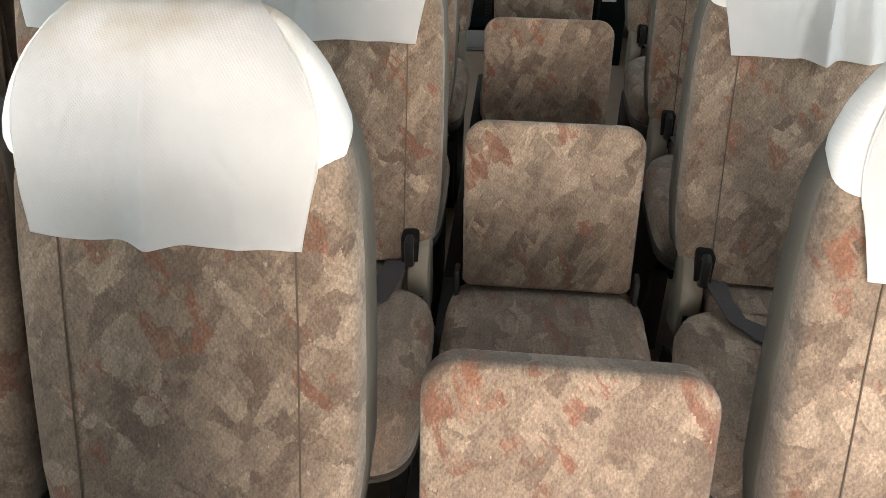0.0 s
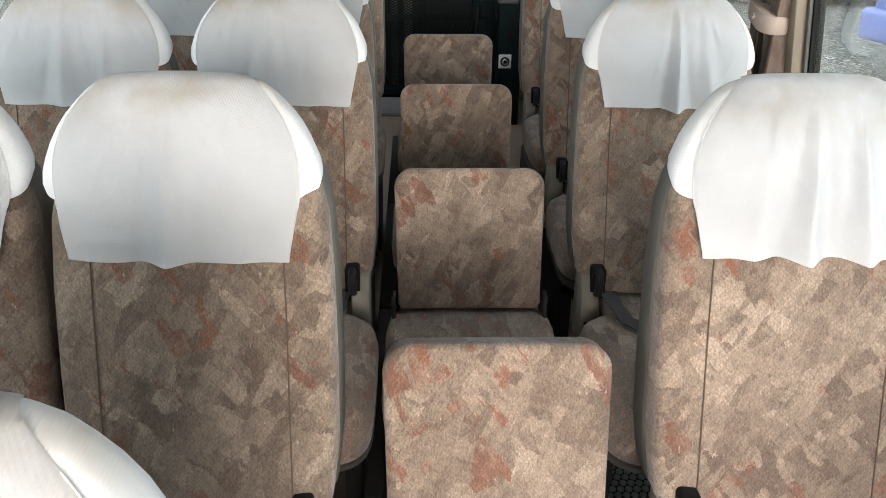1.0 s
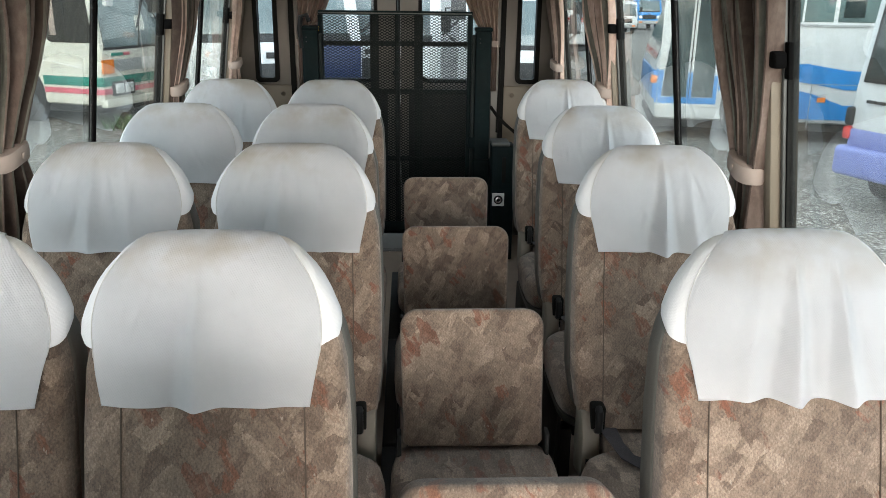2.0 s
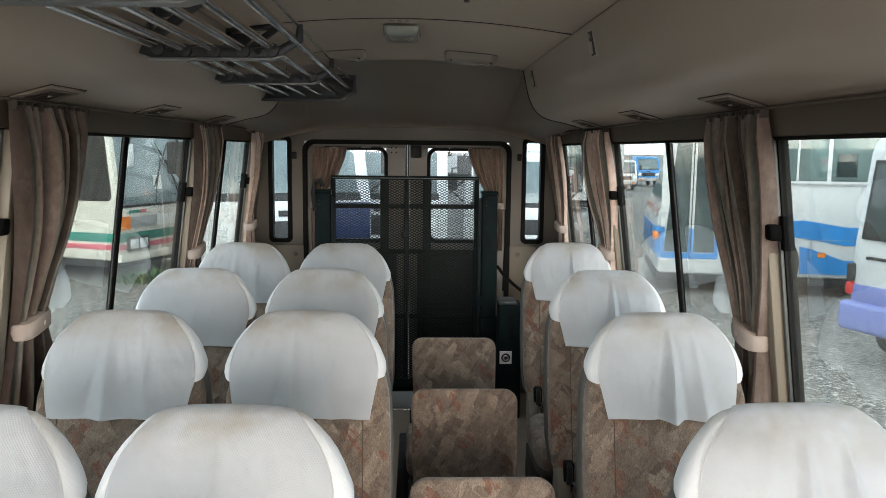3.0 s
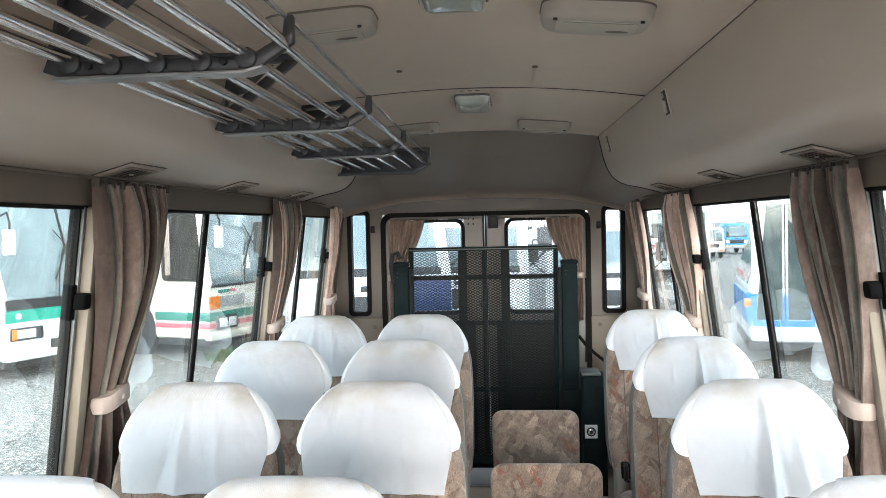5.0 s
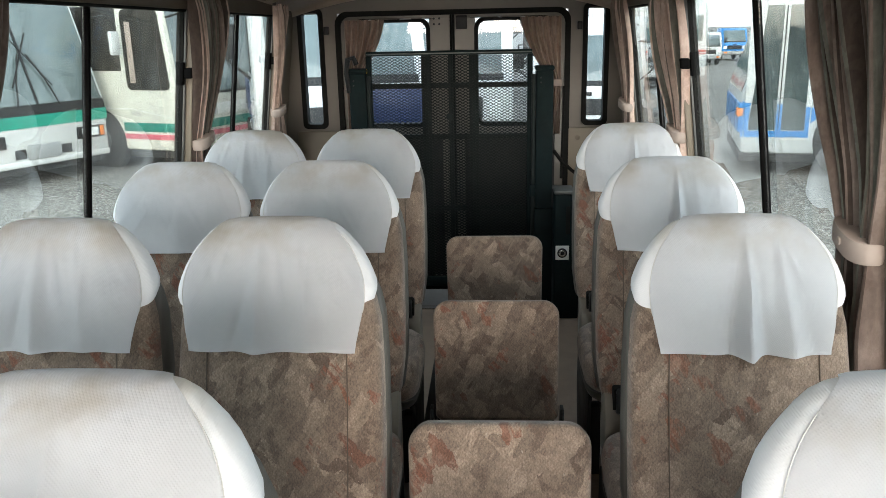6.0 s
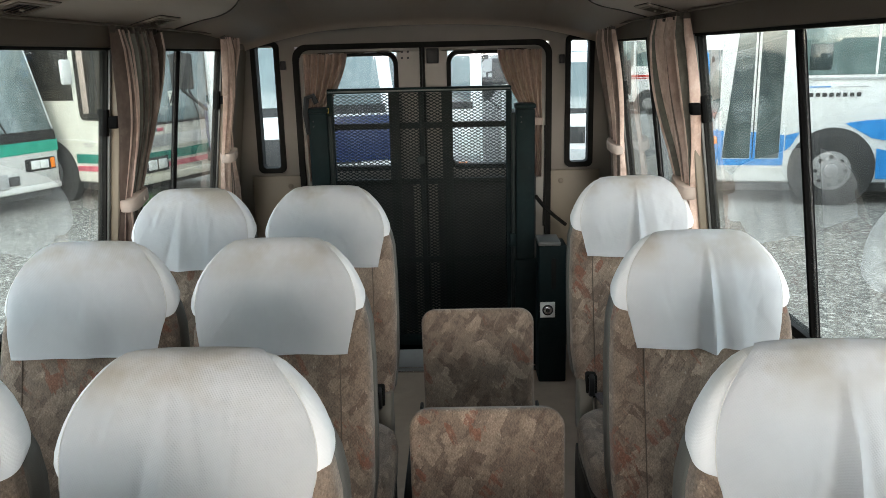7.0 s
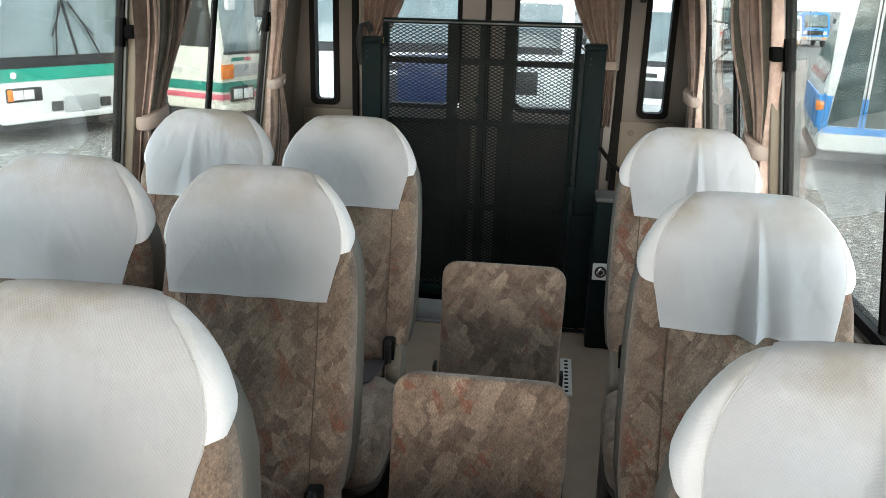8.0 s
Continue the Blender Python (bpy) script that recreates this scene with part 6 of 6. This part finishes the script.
part("windscreen", moved(slab_on_front(1.20, 2.70, -1.14, 1.14, 0.008), pose(-0.15, 0, 0)), CARGLASS, v, "raked dark windscreen")
part("wheel_arch", disc(-1.71, S - 0.06, 0.52, 0.57, 0.15, "y", 32, 0.01), CHASSIS, v, "dark wheel arch")
wheel(v, -1.70, S - 0.08, 0.49, front=1)
part("wheel_arch", disc(-6.65, S - 0.06, 0.46, 0.60, 0.15, "y", 32, 0.01), CHASSIS, v, "dark wheel arch")
wheel(v, -6.65, S - 0.08, 0.50, front=1)

# white minibus with a red waist stripe, across the yard
v, body = coach((3.55, 29.5), 178, WHITE_PAINT, "white parked minibus with a thin red waist stripe", bottom=0.42, rake=0.30, long=4.1)
on_side("red_stripe", 0.05, 4.05, 1.26, 1.33, RED, "thin red waist stripe", 0.012)
on_side("red_stripe", 0.05, 4.05, 1.20, 1.225, RED, "thin red waist stripe", 0.012)
for k in range(3):
    on_side("side_window", 0.55 + 1.15 * k, 1.62 + 1.15 * k, 1.62, 2.45, BUSGLASS, "grey-green side window", 0.012, 0.02)
part("windscreen", slab_on_front(1.45, 2.60, -1.10, 1.10, 0.008, 0.42, 0.30), CARGLASS, v, "dark windscreen")
on_side("badge", 0.25, 0.60, 1.00, 1.08, CHASSIS, "", 0.014)
on_side("bumper", 0.02, 0.85, 0.46, 0.78, GREYPLASTIC, "grey bumper corner", 0.05, 0.02)
for x in (-1.0, -3.3):
    part("wheel_arch", disc(x, S - 0.06, 0.40, 0.44, 0.15, "y", 28, 0.01), CHASSIS, v, "dark wheel arch")
    wheel(v, x, S - 0.08, 0.36, front=1)

# white van with a violet-blue bumper, its tail to the yard
van = vehicle("parked_van", "white high-roof van with violet-blue lower panels and red tail lamps", "van", (8.64, 8.10), 20)
hull(van, "body", [(0.0, 0.36), (0.0, 1.1), (-0.5, 1.9), (-0.8, 2.42), (-3.55, 2.46), (-3.68, 2.30), (-3.85, 1.2), (-3.85, 0.36)], 0.86, WHITE_PAINT, 0.10)
part("bumper", rbox(-3.95, -3.60, -0.90, 0.90, 0.34, 0.66, 0.06, 3), VIOLET_PAINT, van, "violet-blue rear bumper")
part("lower_panel", rbox(-3.872, -3.80, -0.80, 0.80, 0.64, 0.84, 0.02), VIOLET_PAINT, van)
for s in (-1, 1):
    t = part("tail_lamp", rbox(-3.90, -3.74, s * 0.82 - 0.045, s * 0.82 + 0.045, 0.72, 0.86, 0.03), RED, van, "red tail lamp")
    part("reversing_lens", rbox(-3.895, -3.76, s * 0.82 - 0.042, s * 0.82 + 0.042, 0.865, 1.06, 0.03), CHASSIS, t)
win = moved(rbox(-0.012, 0.012, -0.68, 0.68, -0.38, 0.38, 0.01), pose(-3.800, 0, 1.74, 0, 9.0, 0))
part("rear_window", win, CARGLASS, van, "dark rear window")
part("rear_window_rim", moved(rbox(-0.008, 0.008, -0.72, 0.72, -0.42, 0.42, 0.01), pose(-3.797, 0, 1.74, 0, 9.0, 0)), BLACK, van)
part("number_plate", rbox(-3.89, -3.84, -0.17, 0.17, 1.06, 1.22, 0.01), GREYPLASTIC, van)
for k in range(3):
    part("badge", rbox(-3.875, -3.845, 0.30 + 0.12 * k, 0.40 + 0.12 * k, 1.12, 1.15, 0.002), CHASSIS, van, "dark maker's mark")
for x in (-0.75, -3.15):
    wheel(van, x, 0.74, 0.31, 0.16, 1)
    wheel(van, x, -0.74, 0.31, 0.16, -1)


TRUCKBLUE = worn("truck_blue", (0.004, 0.018, 0.075), 0.3, amount=0.1, scale=2, grain=60, bump=0.03)


def small_truck(at, heading, cab, bed, label, s=1.0):
    t = vehicle("parked_truck", label, "truck", at, heading)
    hull(t, "cab", [(0.0, 0.40 * s), (0.02, 1.0 * s), (-0.35 * s, 1.75 * s), (-0.6 * s, 1.82 * s), (-1.35 * s, 1.82 * s), (-1.4 * s, 0.40 * s)], 0.72 * s, cab, 0.06)
    part("windscreen", moved(rbox(-0.012, 0.012, -0.60 * s, 0.60 * s, -0.33 * s, 0.33 * s, 0.01), pose(-0.170 * s, 0, 1.39 * s, 0, -26, 0)), SCREENGLASS, t, "dark windscreen")
    for q in (-1, 1):
        part("door_window", rbox(-1.15 * s, -0.45 * s, q * 0.72 * s - 0.01, q * 0.72 * s + 0.01, 1.12 * s, 1.62 * s, 0.02), CARGLASS, t)
        part("headlamp", rbox(-0.02, 0.03, q * 0.52 * s - 0.10, q * 0.52 * s + 0.10, 0.66 * s, 0.84 * s, 0.02), LENS, t)
        for x in (-0.65, -2.55):
            wheel(t, x * s, q * 0.62 * s, 0.29 * s, 0.15 * s, q)
    part("bed", rbox(-3.4 * s, -1.45 * s, -0.72 * s, 0.72 * s, 0.62 * s, 0.98 * s, 0.02), bed, t, "drop-side load bed")
    part("chassis", rbox(-3.3 * s, -0.1 * s, -0.5 * s, 0.5 * s, 0.34 * s, 0.60 * s, 0.02), CHASSIS, t)
    part("grille", rbox(0.0, 0.032, -0.40 * s, 0.40 * s, 0.64 * s, 0.86 * s, 0.01), CHASSIS, t, "black grille")
    part("front_badge", rbox(0.0, 0.036, -0.10 * s, 0.10 * s, 0.90 * s, 0.95 * s, 0.004), CHASSIS, t)
    part("wiper_panel", moved(rbox(-0.016, 0.016, -0.62 * s, 0.62 * s, -0.035 * s, 0.035 * s, 0.004), pose(-0.02 * s, 0, 1.06 * s, 0, -26, 0)), CHASSIS, t, "black wiper panel")
    for q in (-1, 1):
        arm = part("mirror_arm", sweep([(-0.30 * s, q * 0.72 * s, 1.60 * s), (-0.05 * s, q * 0.90 * s, 1.58 * s), (-0.05 * s, q * 0.90 * s, 1.25 * s), (-0.12 * s, q * 0.74 * s, 1.10 * s)], 0.014 * s, 6), CHASSIS, t, "black mirror arm")
        part("mirror", rbox(-0.08 * s, -0.03 * s, q * 0.90 * s - 0.08 * s, q * 0.90 * s + 0.08 * s, 1.26 * s, 1.52 * s, 0.02), CHASSIS, arm)
        part("bumper_lamp", rbox(0.02, 0.066, q * 0.50 * s - 0.09, q * 0.50 * s + 0.09, 0.42 * s, 0.50 * s, 0.01), AMBER, t)
    part("bumper", rbox(-0.05, 0.06, -0.70 * s, 0.70 * s, 0.36 * s, 0.56 * s, 0.03), GREYPLASTIC, t)
    return t


small_truck((12.1, 45.0), -92, WHITE_PAINT, WHITE_PAINT, "white light truck parked across the yard", 0.95)
small_truck((14.9, 50.0), -92, BLUE_PAINT, BLUE_PAINT, "bright blue light truck parked across the yard", 1.05)
truck = small_truck((-1.55, 9.5), -72, WHITE_PAINT, NAVY_PAINT, "white and blue truck parked behind the minibus", 1.5)
part("blue_front", rbox(0.0, 0.036, 0.10, 1.05, 0.98, 1.52, 0.01), TRUCKBLUE, truck, "dark blue front panel")
small_truck((-0.45, 11.6), -90, WHITE_PAINT, WHITE_PAINT, "white truck parked behind the minibus", 1.4)
small_truck((1.75, 13.0), -98, WHITE_PAINT, WHITE_PAINT, "white pickup truck parked behind the minibus", 1.2)
small_truck((-3.1, 19.0), -80, WHITE_PAINT, BLUE_PAINT, "white light truck with a blue bed", 1.3)
small_truck((-0.4, 24.0), -90, WHITE_PAINT, WHITE_PAINT, "white truck parked in the second line", 1.6)
small_truck((2.6, 17.5), -100, WHITE_PAINT, PINK_PAINT, "white truck with a red-striped bed", 1.3)

# weeds in the gravel
rnd = random.Random(77)
verts, faces = [], []
for k in range(260):
    cx, cy = -4.35 + rnd.gauss(0, 0.22), 12.5 + rnd.gauss(0, 0.18)
    a, h, w = rnd.uniform(0, 6.28), rnd.uniform(0.06, 0.22), rnd.uniform(0.008, 0.02)
    lx, ly = math.cos(a), math.sin(a)
    b = len(verts)
    verts += [(cx - ly * w, cy + lx * w, GROUND), (cx + ly * w, cy - lx * w, GROUND), (cx + lx * h * 0.3 + ly * w, cy + ly * h * 0.3 - lx * w, GROUND + h * 0.7), (cx + lx * h * 0.3 - ly * w, cy + ly * h * 0.3 + lx * w, GROUND + h * 0.7), (cx + lx * h * 0.8, cy + ly * h * 0.8, GROUND + h)]
    faces += [(b, b + 1, b + 2, b + 3), (b + 3, b + 2, b + 4)]
weeds = put("weeds", (verts, [], faces), LEAF)
tagged(weeds, "tuft of green weeds in the gravel", "weeds", kind="stuff")
